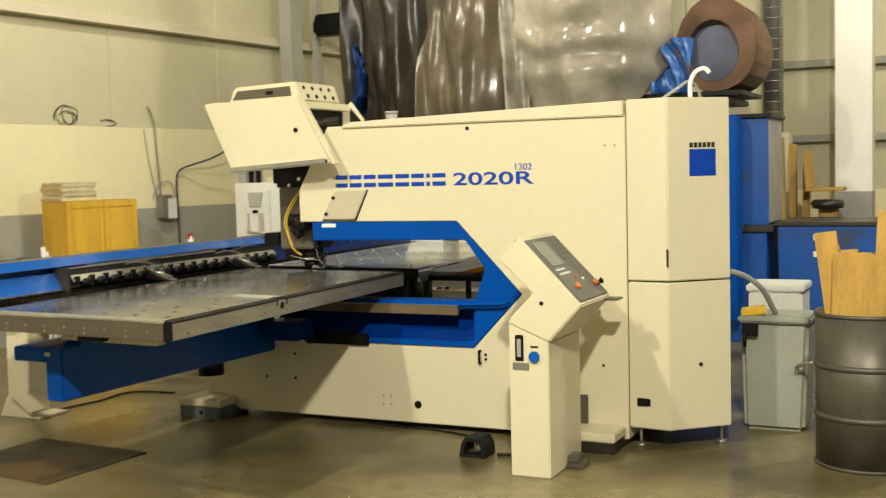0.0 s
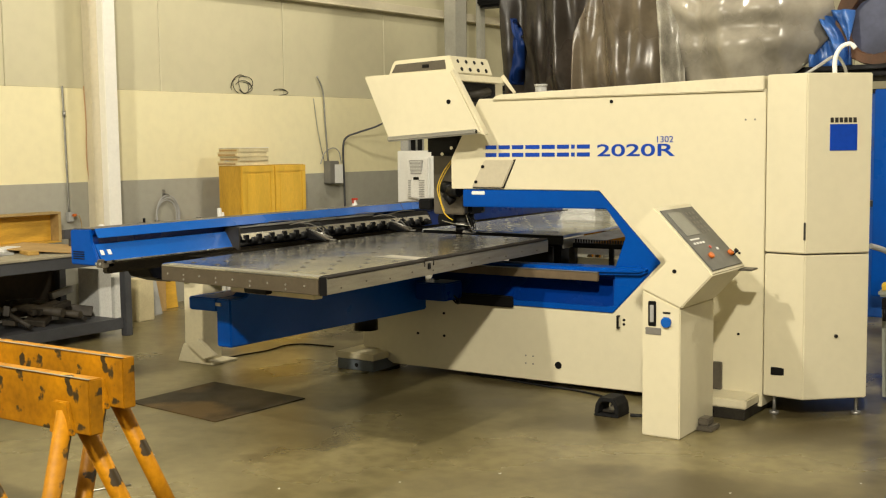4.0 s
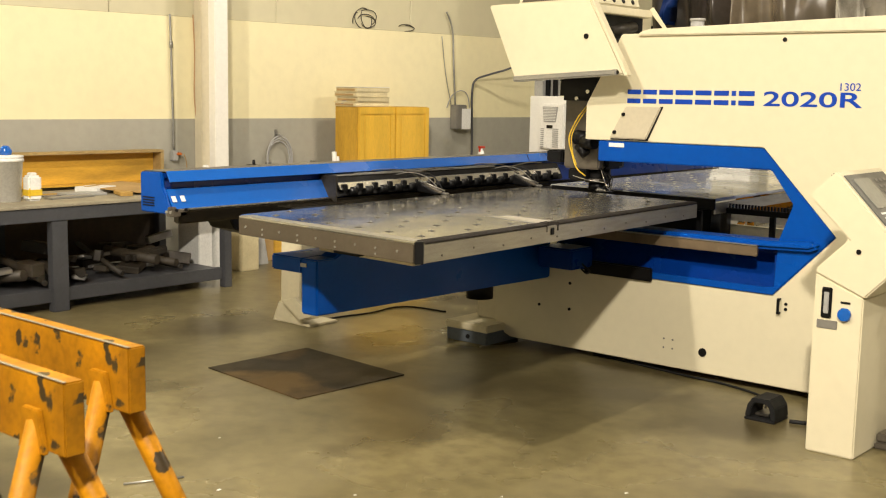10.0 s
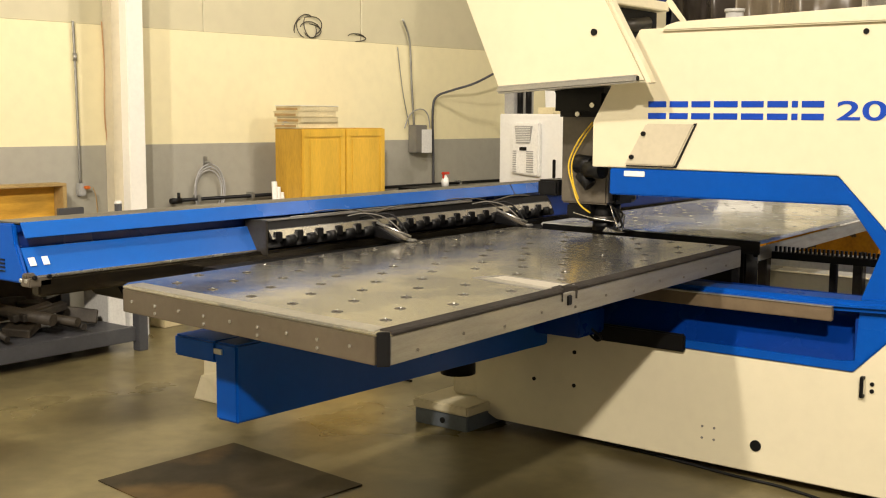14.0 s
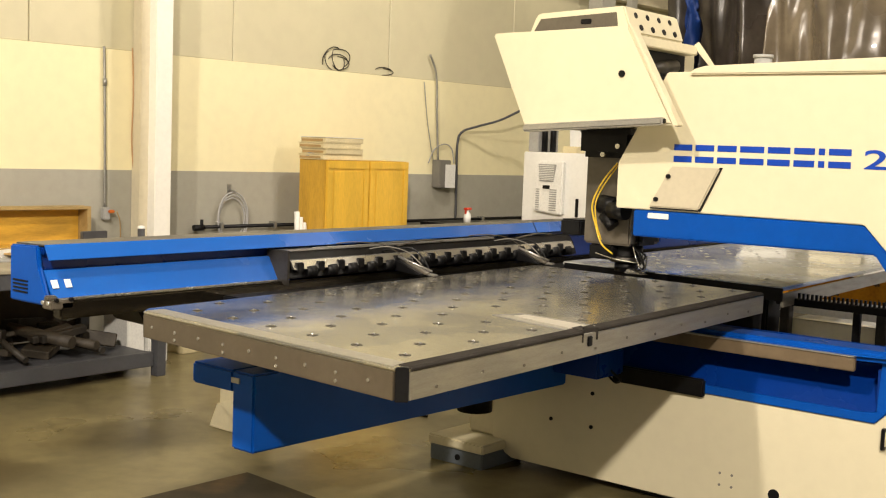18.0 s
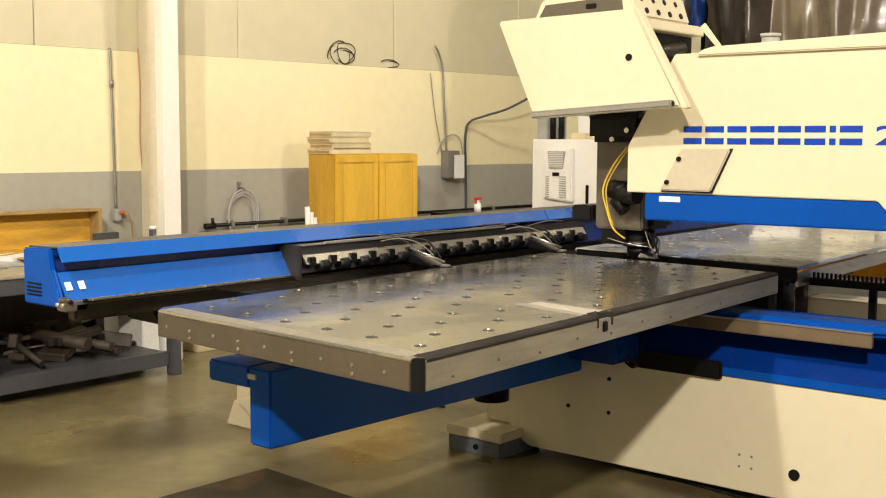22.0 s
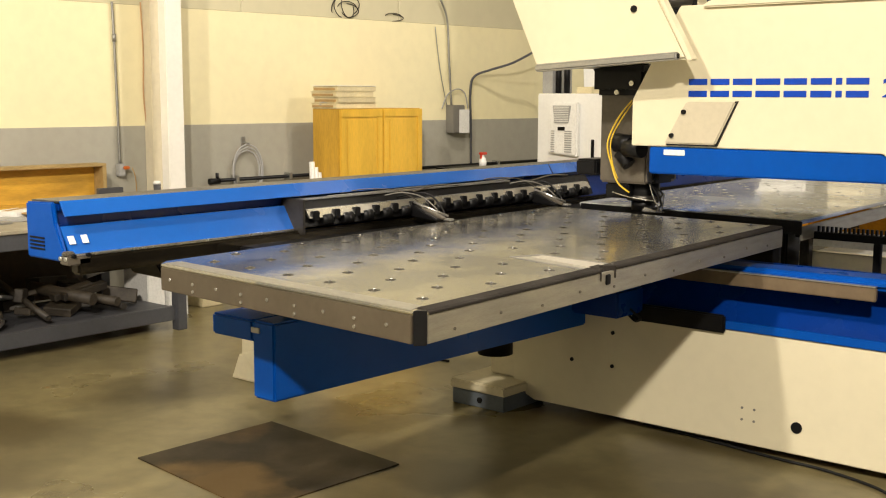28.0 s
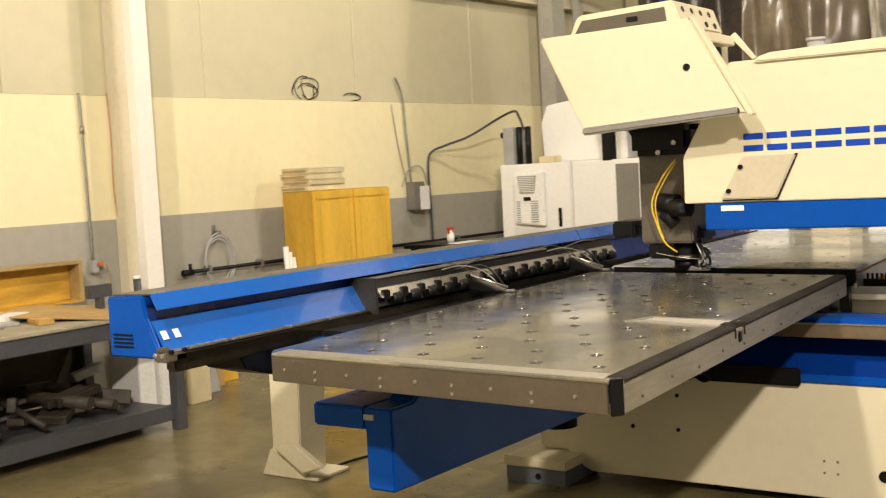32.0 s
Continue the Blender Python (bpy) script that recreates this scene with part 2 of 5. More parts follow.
COLBEIGE = vmat("beige_column_paint", (0.66, 0.60, 0.44), 0.5, var=0.06, scale=1.5, fine=0.03)
COLGREY = vmat("grey_column_paint", (0.33, 0.32, 0.29), 0.5, var=0.08, scale=2)
OAK = vmat("honey_oak", (0.80, 0.49, 0.05), 0.42, var=0.10, scale=2.0, fine=0.06, bump=0.05, bscale=50, stretch=(4, 4, 0.6))
OAKD = vmat("oak_side_panel", (0.62, 0.36, 0.035), 0.5, var=0.12, scale=2.0, fine=0.08, stretch=(4, 4, 0.6))
PLY = vmat("varnished_plywood", (0.74, 0.43, 0.05), 0.45, var=0.22, scale=1.6, fine=0.06, stretch=(1, 1, 5))
TIMBER = vmat("raw_timber", (0.56, 0.34, 0.075), 0.65, var=0.15, scale=3, fine=0.1, stretch=(4, 4, 0.7))
YELLOW = vmat("worn_yellow_paint", (0.54, 0.228, 0.003), 0.48, var=0.28, scale=3, fine=0.12, bump=0.06, stain_or_reflection=(0.040, 0.027, 0.011), sscale=11.0, slo=0.585, shi=0.615, spec=0.25)
BENCHGREY = vmat("grey_bench_steel", (0.058, 0.060, 0.066), 0.5, var=0.15, scale=3, fine=0.06)
BENCHTOP = vmat("worn_bench_top", (0.36, 0.32, 0.23), 0.5, var=0.2, scale=2.5, fine=0.08)
SCRAP = vmat("rusty_scrap", (0.075, 0.058, 0.036), 0.6, var=0.35, scale=5, fine=0.15, random_tint=0.5)
CRATEWOOD = vmat("weathered_crate_timber", (0.46, 0.32, 0.12), 0.6, var=0.2, scale=3, fine=0.1, stretch=(3, 0.6, 3))
WHITEBOX = vmat("white_cabinet_paint", (0.80, 0.80, 0.76), 0.4, var=0.03, scale=2, fine=0.02)
WHITEPL = vmat("white_plastic", (0.82, 0.82, 0.78), 0.4, var=0.03, scale=4)
VENTGREY = vmat("grey_grille", (0.38, 0.38, 0.36), 0.5, var=0.1, scale=5)
CARD = vmat("cream_carton", (0.84, 0.73, 0.44), 0.7, var=0.10, scale=4, fine=0.05, random_tint=0.25)
KRAFT = vmat("brown_cardboard", (0.45, 0.29, 0.11), 0.75, var=0.1, scale=4, fine=0.05)
TARP = vmat("grey_plastic_sheet", (0.50, 0.455, 0.36), 0.20, var=0.25, scale=1.1, fine=0.05, bump=0.25, bscale=9, coat=0.35)
TARPM = vmat("brown_plastic_sheet", (0.16, 0.128, 0.086), 0.28, var=0.35, scale=1.1, fine=0.06, bump=0.25, bscale=9, coat=0.3)
TARPS = vmat("clear_wrap_sheet", (0.58, 0.55, 0.46), 0.14, var=0.3, scale=4, fine=0.08, bump=0.5, bscale=10, coat=0.7)
TARPD = vmat("black_plastic_sheet", (0.045, 0.036, 0.028), 0.30, var=0.4, scale=1.2, fine=0.1, bump=0.2, bscale=9)
HOODLINE = vmat("dull_blue_grey_lining", (0.09, 0.105, 0.19), 0.45, var=0.35, scale=2)
TARPB = vmat("blue_tarpaulin", (0.05, 0.16, 0.50), 0.35, var=0.2, scale=3, bump=0.3, bscale=20)
RUST = vmat("rusted_brown_steel", (0.15, 0.062, 0.018), 0.55, var=0.3, scale=3, fine=0.1)
BINBLUE = vmat("blue_skip_paint", (0.004, 0.085, 0.40), 0.38, var=0.15, scale=1.5, fine=0.05, stain_or_reflection=(0.03, 0.045, 0.10), sscale=2.0, slo=0.58, shi=0.7)
BINGREY = vmat("grey_green_plastic", (0.33, 0.345, 0.29), 0.5, var=0.08, scale=3, fine=0.03)
DRUM = vmat("dull_grey_drum_steel", (0.105, 0.092, 0.068), 0.45, metal=0.3, var=0.2, scale=3, fine=0.08)
GALV = vmat("galvanised_duct", (0.45, 0.45, 0.42), 0.35, metal=0.8, var=0.15, scale=8, fine=0.1)
REDPL = vmat("red_plastic", (0.60, 0.05, 0.02), 0.4)
ORANGE = vmat("orange_plastic", (0.70, 0.17, 0.02), 0.45)
YELLOWPL = vmat("yellow_plastic", (0.75, 0.50, 0.03), 0.45, var=0.05)
PANELGREY = vmat("grey_keypad_film", (0.10, 0.10, 0.09), 0.4, var=0.05, scale=6)
SCREEN = vmat("dark_screen_glass", (0.20, 0.205, 0.18), 0.12, var=0.05, scale=3)
HOSE = vmat("clear_grey_hose", (0.42, 0.42, 0.42), 0.35, var=0.08, scale=6)
INK = vmat("blue_sign_ink", (0.003, 0.05, 0.40), 0.4, var=0.03, spec=0.3)
PAD = vmat("blue_grey_levelling_pad", (0.12, 0.145, 0.175), 0.55, var=0.1, scale=4)
LAMPGLOW = glow("lamp_tube_glow", (1.0, 0.90, 0.68), 6.0)
LAMPBODY = vmat("white_lamp_housing", (0.7, 0.7, 0.66), 0.5)

# ---- the hall ----
WO, WU, WN = Vector((-7.45, 0, 0)), Vector((0.081, 0.9967, 0)), Vector((0.9967, -0.081, 0))
WALLM = Matrix(((WN.x, WU.x, 0, WO.x), (WN.y, WU.y, 0, WO.y), (0, 0, 1, 0), (0, 0, 0, 1)))


def on_wall(bm):
    """From (out of the wall, along it, up) to the hall."""
    return turned(bm, WALLM)


solo("floor", box(-9, 9, -13, 10.5, -0.2, 0, 0), CONCRETE, "stained and sealed grey-brown concrete workshop floor", "floor", kind="structure")
w = thing("wall_west", WO, "cream and grey painted masonry wall below beige metal sheeting", "wall", kind="structure")
part("lower_wall", on_wall(box(-0.25, 0, -13.5, 9.1, 0, 1.383, 0)), WALLGREY, w, "grey painted lower wall")
part("upper_wall", on_wall(box(-0.25, 0, -13.5, 9.1, 1.383, 2.33, 0)), WALLCREAM, w, "cream painted wall band")
part("ledge", on_wall(box(-0.25, 0.0, -13.5, 9.1, 2.33, 2.345, 0)), WALLCREAM, w)
for i in range(12):
    s0 = -13.1 + i * 1.86
    part("metal_panel", on_wall(box(-0.30, -0.012 + 0.003 * (i % 2), s0, s0 + 1.853, 2.345, 7.0, 0.006, 1)), PANEL, w)
for z in (3.50, 5.2):
    part("girt", on_wall(prism([(-0.06, z), (0.13, z), (0.13, z + 0.012), (0.112, z + 0.02), (0.112, z + 0.115), (-0.06, z + 0.115)], "y", -13.4, 8.9, 0.003, 1)), COLBEIGE, w)
w = thing("wall_north", (0, 8.95, 0), "beige metal sheeting over grey painted lower wall", "wall", kind="structure")
part("lower_wall", box(-6.7, 9, 8.8, 9.05, 0, 0.9, 0), WALLGREY, w)
part("upper_wall", box(-6.7, 9, 8.8, 9.05, 0.9, 1.383, 0), WALLCREAM, w)
for i in range(16):
    part("metal_panel", box(-6.7 + i * 1.0, -6.708 + (i + 1) * 1.0, 8.83 + 0.004 * (i % 2), 9.05, 1.383, 7.0, 0.006, 1), PANEL, w)
for z in (2.0, 2.96, 4.4):
    part("girt", box(-6.7, 9, 8.68, 8.84, z, z + 0.09, 0.004), GIRT, w)
# east, south and roof are out of view, kept dark to deepen shade
solo("wall_east", box(9, 9.2, -13, 9.2, 0, 7.0, 0), DARKSHELL, "unseen wall, dark grey to cut bounced light", "wall", kind="structure")
solo("wall_south", box(-8.6, 9.2, -13.2, -13, 0, 7.0, 0), DARKSHELL, "unseen wall, dark grey to cut bounced light", "wall", kind="structure")
solo("ceiling", box(-9, 9.2, -13.2, 9.3, 7.0, 7.2, 0), DARKSHELL, "unseen roof, dark grey to cut bounced light", "ceiling", kind="structure")

# columns
c = thing("steel_column", (-7.01, 0.79, 0), "white painted steel column standing before the wall", "column", kind="structure")
part("shaft", box(-7.06, -6.96, 0.71, 0.865, 0.012, 7.0, 0.006), COLWHITE, c)
part("base_plate", box(-7.13, -6.89, 0.65, 0.93, 0, 0.012, 0.002), COLWHITE, c)
c = thing("wall_column", tuple(WO + WU * 0.92 + WN * 0.08), "beige steel wall column", "column", kind="structure")
part("shaft", on_wall(box(0.002, 0.13, 0.79, 1.06, 0, 7.0, 0.006)), COLBEIGE, c)
c = thing("corner_column", tuple(WO + WU * 6.9 + WN * 0.15), "grey primed steel column with a thinner side post", "column", kind="structure")
part("shaft", on_wall(box(0.16, 0.36, 6.60, 6.86, 0, 7.0, 0.006)), GIRT, c)
part("side_post", on_wall(box(0.16, 0.24, 7.35, 7.47, 0, 7.0, 0.006)), GIRT, c)
c = thing("steel_column", (0.65, 7.6, 0), "white painted steel column with a grey lower part", "column", kind="structure")
part("lower_shaft", box(0.38, 0.79, 7.4, 7.8, 0, 1.38, 0.006), COLGREY, c)
part("upper_shaft", box(0.38, 0.79, 7.4, 7.8, 1.38, 7.0, 0.006), COLWHITE, c, "scuffed white painted shaft")

# lamps: two set from cast shadows, two added as fill, all out of view
for lx, ly, lp in LAMPS:
    l = thing("high_bay_light", (lx, ly, 6.2), "white high-bay light under the roof, out of view, some added as fill", "lamp", "high-bay lights")
    part("housing", prism([(lx - 0.35, 6.32), (lx + 0.35, 6.32), (lx + 0.2, 6.5), (lx - 0.2, 6.5)], "y", ly - 0.7, ly + 0.7), LAMPBODY, l)
    part("diffuser", box(lx - 0.3, lx + 0.3, ly - 0.65, ly + 0.65, 6.29, 6.315, 0.003), LAMPGLOW, l)
    part("hanger", rod((lx, ly, 6.49), (lx, ly, 7.0), 0.012), GIRT, l)
    ld = bpy.data.lights.new("high_bay_lamp", "POINT")
    ld.shadow_soft_size, ld.energy, ld.color = 0.17, lp, (1.0, 0.905, 0.755)
    lo = new("high_bay_lamp", ld)
    lo.location = (lx, ly, 6.08)

# ---- punching machine ----
mc = thing("punching_machine", (-1.5, 0.45, 0), "large cream and blue sheet-metal punching machine with open throat", "machine")
FD = 0.95  # depth of the frame
# lower frame, rear frame and upper arm
part("frame", prism([(-3.03, 0.10), (-2.90, 0.045), (-0.003, 0.045), (-0.003, 2.05), (-2.10, 2.05), (-2.342, 1.62), (-2.342, 1.402),
                   (-1.141, 1.402), (-0.693, 0.931), (-1.036, 0.571), (-2.92, 0.571), (-3.03, 0.50)], "y", 0.0, FD, 0.004), CREAM, mc, "cream enamelled C-shaped frame")
lid = part("top_lid", prism([(-1.98, 2.036), (-0.01, 2.036), (-0.01, 2.128), (-1.90, 2.075), (-1.96, 2.06)], "y", -0.022, FD + 0.02, 0.006), CREAM2, mc)
# corner cabinet at the rear
cab = part("control_cabinet", prism([(0.006, -0.005), (0.262, -0.035), (0.572, 0.246), (0.40, 0.95), (0.006, 0.95)], "z", 0.125, 1.024, 0.006), CREAM, mc, "lower half of the corner cabinet")
cab2 = part("control_cabinet", prism([(0.006, -0.005), (0.262, -0.035), (0.572, 0.246), (0.40, 0.95), (0.006, 0.95)], "z", 1.034, 2.132, 0.006), CREAM, mc, "upper half of the corner cabinet")
for fx, fy in ((0.06, 0.05), (0.5, 0.3), (0.06, 0.9), (0.36, 0.9)):
    part("levelling_foot", join(rod((fx, fy, 0.0), (fx, fy, 0.02), 0.03), rod((fx, fy, 0.018), (fx, fy, 0.13), 0.01)), ALU, mc)
part("handle_slot", box(0.252, 0.264, -0.040, -0.02, 1.117, 1.227, 0.003), DARKSTEEL, cab2)
fu = Vector((0.303, 0.275, 0)).normalized()
fn = Vector((fu.y, -fu.x, 0))
FACET = Matrix(((fu.x, fn.x, 0, 0.262), (fu.y, fn.y, 0, -0.035), (0, 0, 1, 0), (0, 0, 0, 1)))
part("blue_square", turned(box(0.148, 0.325, 0.0, 0.004, 1.662, 1.822, 0.001), FACET), INK, cab2, "blue square emblem")
for i in range(6):
    part("emblem_bar", turned(box(0.150 + i * 0.0295, 0.172 + i * 0.0295, 0.0, 0.003, 1.832, 1.862, 0.001), FACET), DARKSTEEL, cab2)
part("lock", turned(rod((0.21, -0.01, 0.52), (0.21, 0.012, 0.52), 0.011), FACET), DARKSTEEL, cab)
part("vent_opening", box(0.056, 0.143, -0.022, 0.0, 0.262, 0.312, 0.003), BLACK, cab)

# blue throat lining
def throat_frame():
    pts_o = [(-2.24, 1.398), (-1.141, 1.398), (-0.695, 0.931), (-1.036, 0.573), (-2.30, 0.573)]
    pts_i = [(-2.24, 1.272), (-1.085, 1.278), (-0.945, 1.091), (-1.02, 0.885), (-2.30, 0.872)]
    bm = bmesh.new()
    o = [bm.verts.new((x, -0.006, z)) for x, z in pts_o]
    i = [bm.verts.new((x, -0.006, z)) for x, z in pts_i]
    for k in range(4):
        if k == 3:
            continue
        bm.faces.new((o[k], o[k + 1], i[k + 1], i[k]))
    back = bmesh.ops.extrude_face_region(bm, geom=list(bm.faces))
    for v in [g for g in back["geom"] if isinstance(g, bmesh.types.BMVert)]:
        v.co.y = FD + 0.006
    bmesh.ops.recalc_face_normals(bm, faces=bm.faces)
    return soften(bm, 0.006)
part("throat_lining", throat_frame(), BLUE, mc, "blue enamelled throat lining")
lp_ = part("throat_ledge", prism([(-2.30, 0.872), (-1.02, 0.885), (-0.80, 0.90), (-0.76, 0.87), (-0.82, 0.845), (-2.30, 0.79)], "y", -0.06, 0.12, 0.02, 3), BLUE, mc)
# the chute's shade is put into its navy colour
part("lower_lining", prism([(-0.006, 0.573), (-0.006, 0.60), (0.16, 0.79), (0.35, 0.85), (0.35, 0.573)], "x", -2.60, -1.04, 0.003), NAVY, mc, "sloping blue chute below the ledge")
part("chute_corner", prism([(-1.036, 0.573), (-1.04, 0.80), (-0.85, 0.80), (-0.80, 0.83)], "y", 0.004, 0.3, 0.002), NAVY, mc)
part("bottom_lip", prism([(-2.30, 0.573), (-1.036, 0.573), (-0.99, 0.625), (-1.10, 0.612), (-2.30, 0.612)], "y", -0.012, 0.02, 0.003), BLUE, mc)
part("tan_guard", box(-2.45, -1.11, -0.085, -0.06, 0.792, 0.850, 0.004), vmat("tan_stained_guard", (0.17, 0.125, 0.075), 0.45, var=0.3, scale=3), mc, "brown stained guard strip")
part("guard_edge", box(-2.45, -1.11, -0.088, -0.06, 0.851, 0.857, 0.002), ALU, mc)
part("sensor_box", box(-2.30, -1.81, -0.03, -0.007, 0.555, 0.64, 0.008), BLACK, mc)
part("white_plate", box(-2.16, -2.05, -0.012, -0.005, 1.362, 1.388, 0.002), WHITEPL, mc)

# inspection flap
fl = part("inspection_flap", prism([(-2.157, 1.416), (-1.896, 1.416), (-1.80, 1.612), (-2.047, 1.612)], "y", -0.018, -0.002, 0.006), FLAP, mc)
for x, z in ((-2.055, 1.565), (-2.115, 1.455)):
    part("hinge_screw", rod((x, -0.03, z), (x, -0.015, z), 0.011), BLACK, fl)
part("flap_seal", prism([(-2.15, 1.409), (-1.89, 1.409), (-1.793, 1.615), (-1.806, 1.615), (-1.90, 1.4165), (-2.15, 1.4165)], "y", -0.01, 0.001, 0), BLACK, fl)

# sign: blue marks in pairs of stripes, then the type number, and a small printed number over it
def lettering(name, text, x0, x1, z0, z1, y, material, parent, weight=0.0):
    """Flat raised characters, filled into a box on a wall that faces -y."""
    cu = bpy.data.curves.new(name, "FONT")
    cu.body, cu.extrude, cu.offset = text, 0.002, weight
    ob = new(name, cu)
    bpy.context.view_layer.update()
    me = bpy.data.meshes.new_from_object(ob.evaluated_get(bpy.context.evaluated_depsgraph_get()))
    bpy.data.objects.remove(ob)
    bm = bmesh.new()
    bm.from_mesh(me)
    bpy.data.meshes.remove(me)
    xs, ys = [v.co.x for v in bm.verts], [v.co.y for v in bm.verts]
    for v in bm.verts:
        v.co = Vector((x0 + (v.co.x - min(xs)) * (x1 - x0) / (max(xs) - min(xs)), y - 0.5 * v.co.z, z0 + (v.co.y - min(ys)) * (z1 - z0) / (max(ys) - min(ys))))
    return part(name, bm, material, parent)
SIGN0, SIGN1, NUM0, NUM1 = -2.044, -1.212, -1.157, -0.598
sx = SIGN0
widths = [0.088, 0.088, 0.088, 0.108, 0.098, 0.088, 0.026, 0.092]
fit_w = (SIGN1 - SIGN0) / (sum(widths) + 0.016 * 7)
for wd in widths:
    for z in (1.634, 1.688):
        part("sign_bar", box(sx, sx + wd * fit_w, -0.003, 0.0, z, z + 0.028, 0.001, 1), INK, mc)
    sx += (wd + 0.016) * fit_w
lettering("type_number", "2020R", NUM0, NUM1, 1.634, 1.716, -0.002, INK, mc, 0.012)
lettering("printed_number", "1302", -0.722, -0.61, 1.724, 1.765, -0.002, INK, mc)

# screws, holes and handle on the flank
for x, z, r in ((-1.457, 0.17, 0.026), (-2.42, 0.47, 0.010), (-2.66, 0.30, 0.010), (-2.42, 0.30, 0.010), (-0.16, 1.02, 0.008), (-0.16, 0.5, 0.008), (-1.05, 2.0, 0.012)):
    part("plug", rod((x, -0.006, z), (x, 0.004, z), r), BLACK, mc)
for x, z in ((-1.72, 0.16), (-1.66, 0.16), (-1.72, 0.215), (-1.66, 0.215), (-0.13, 1.86), (-0.07, 1.86)):
    part("screw", rod((x, -0.003, z), (x, 0.004, z), 0.006), GREYPLATE, mc)
part("door_handle", join(box(-1.0, -0.985, -0.03, -0.018, 0.47, 0.56, 0.003), box(-1.0, -0.985, -0.02, 0.0, 0.47, 0.482, 0), box(-1.0, -0.985, -0.02, 0.0, 0.548, 0.56, 0)), BLACK, mc)
for z in (0.50, 0.53):
    part("screw", rod((-0.955, -0.006, z), (-0.955, 0.0, z), 0.009), BLACK, mc)

# machine feet
for bx, by, wx, wy, zp, zt in ((-3.31, -0.20, 0.37, 0.38, 0.085, 0.135), (-0.44, -0.25, 0.42, 0.44, 0.072, 0.13)):
    f = part("foot_block", box(bx, bx + wx, by, by + wy, zp, zt, 0.008), CREAM2, mc)
    part("levelling_pad", box(bx + 0.01, bx + wx - 0.01, by + 0.01, by + wy - 0.01, 0.0, zp, 0.006), PAD if bx < -2 else DARKSTEEL, f)
    part("pad_bolt", rod((bx + 0.2, by + 0.012, zp * 0.5), (bx + 0.2, by + 0.004, zp * 0.5), 0.016), BLACK, f)
part("cable_box", box(-0.37, -0.262, -0.03, 0.0, 0.132, 0.31, 0.004), HEADGREY, mc, "dark grey cable box")
part("foot_neck", prism([(-3.21, 0.136), (-3.0, 0.136), (-3.0, 0.50), (-3.13, 0.48), (-3.33, 0.36), (-3.21, 0.27)], "y", 0.02, 0.30, 0.012, 3), CREAM2, mc)
part("foot_arm", prism([(-3.2, 0.1), (-2.9, 0.1), (-2.9, 0.62), (-3.06, 0.62)], "y", 0.1, 0.8, 0.006), CREAM2, mc)

# head cover
hood = part("head_cover", prism([(-2.985, 2.238), (-2.205, 2.250), (-1.945, 1.800), (-2.755, 1.752)], "y", -0.2, -0.165, 0.010), CREAM, mc)
part("cover_rim", prism([(-2.205, 2.258), (-2.188, 2.254), (-1.922, 1.796), (-1.945, 1.790)], "y", -0.206, -0.15, 0.004), CREAM2, hood)
part("cover_grip", prism([(-2.75, 1.752), (-1.985, 1.798), (-1.985, 1.832), (-2.75, 1.788)], "y", -0.24, -0.195, 0.008, 3), ALU, hood, "aluminium grip rail")
part("grip_end", rod((-1.986, -0.22, 1.815), (-1.982, -0.22, 1.815), 0.012), BLACK, hood)
part("plug", rod((-2.225, -0.208, 2.03), (-2.225, -0.19, 2.03), 0.016), BLACK, hood)
part("rear_cover", prism([(-2.95, 2.245), (-2.43, 2.245), (-2.43, 1.80), (-2.78, 1.775)], "y", -0.164, 0.90, 0.008), CREAM, mc)
vent = part("vent_box", prism([(-2.97, 2.242), (-2.352, 2.25), (-2.40, 2.382), (-2.90, 2.366), (-2.92, 2.352)], "y", 0.08, 0.62, 0.008), CREAM, mc)
part("vent_slot", prism([(-2.925, 2.275), (-2.43, 2.285), (-2.44, 2.352), (-2.885, 2.336)], "y", 0.074, 0.082, 0.0), HEADGREY, vent, "dark open slot")
part("slot_block", box(-2.64, -2.58, 0.068, 0.08, 2.30, 2.325, 0.003), BLACK, vent)
for r in range(2):
    for k in range(4):
        x, y, z = -2.362 - 0.024 * r, 0.17 + 0.115 * k + 0.02 * (1 - r), 2.285 + 0.058 * r
        part("vent_hole", rod((x - 0.012, y, z - 0.004), (x + 0.003, y, z + 0.001), 0.0155), BLACK, vent)
part("side_band", prism([(-2.43, 2.195), (-2.335, 2.195), (-2.345, 2.246), (-2.43, 2.246)], "y", -0.164, 0.75, 0.005), CREAM2, mc)
part("side_fin", prism([(-2.36, 2.25), (-2.335, 2.268), (-2.225, 2.125), (-2.245, 2.115), (-2.345, 2.225)], "y", 0.745, 0.76, 0.003), CREAM2, mc)
part("open_side", box(-2.428, -2.41, -0.16, 0.75, 1.85, 2.194, 0.002), BLACK, mc, "dark open side behind the cover")
part("inner_duct", join(rod((-2.40, 0.32, 2.09), (-2.40, 0.62, 2.13), 0.035), rod((-2.39, 0.15, 2.02), (-2.39, 0.5, 2.03), 0.02)), DARKSTEEL, mc)

# punching head
hd = part("head_column", box(-2.71, -2.43, 0.30, 0.62, 1.19, 1.80, 0.01), HEADGREY, mc)
part("head_clamp", join(box(-2.72, -2.40, 0.22, 0.62, 1.64, 1.79, 0.03), prism([(-2.78, 1.80), (-2.70, 1.80), (-2.70, 1.66)], "y", 0.3, 0.5, 0.01), rod((-2.42, 0.24, 1.655), (-2.375, 0.24, 1.655), 0.022)), BLACK, hd)
for cx, cz in ((-2.56, 1.655), (-2.475, 1.70)):
    part("clamp_bolt", rod((cx, 0.205, cz), (cx, 0.225, cz), 0.013), BRIGHT, hd)
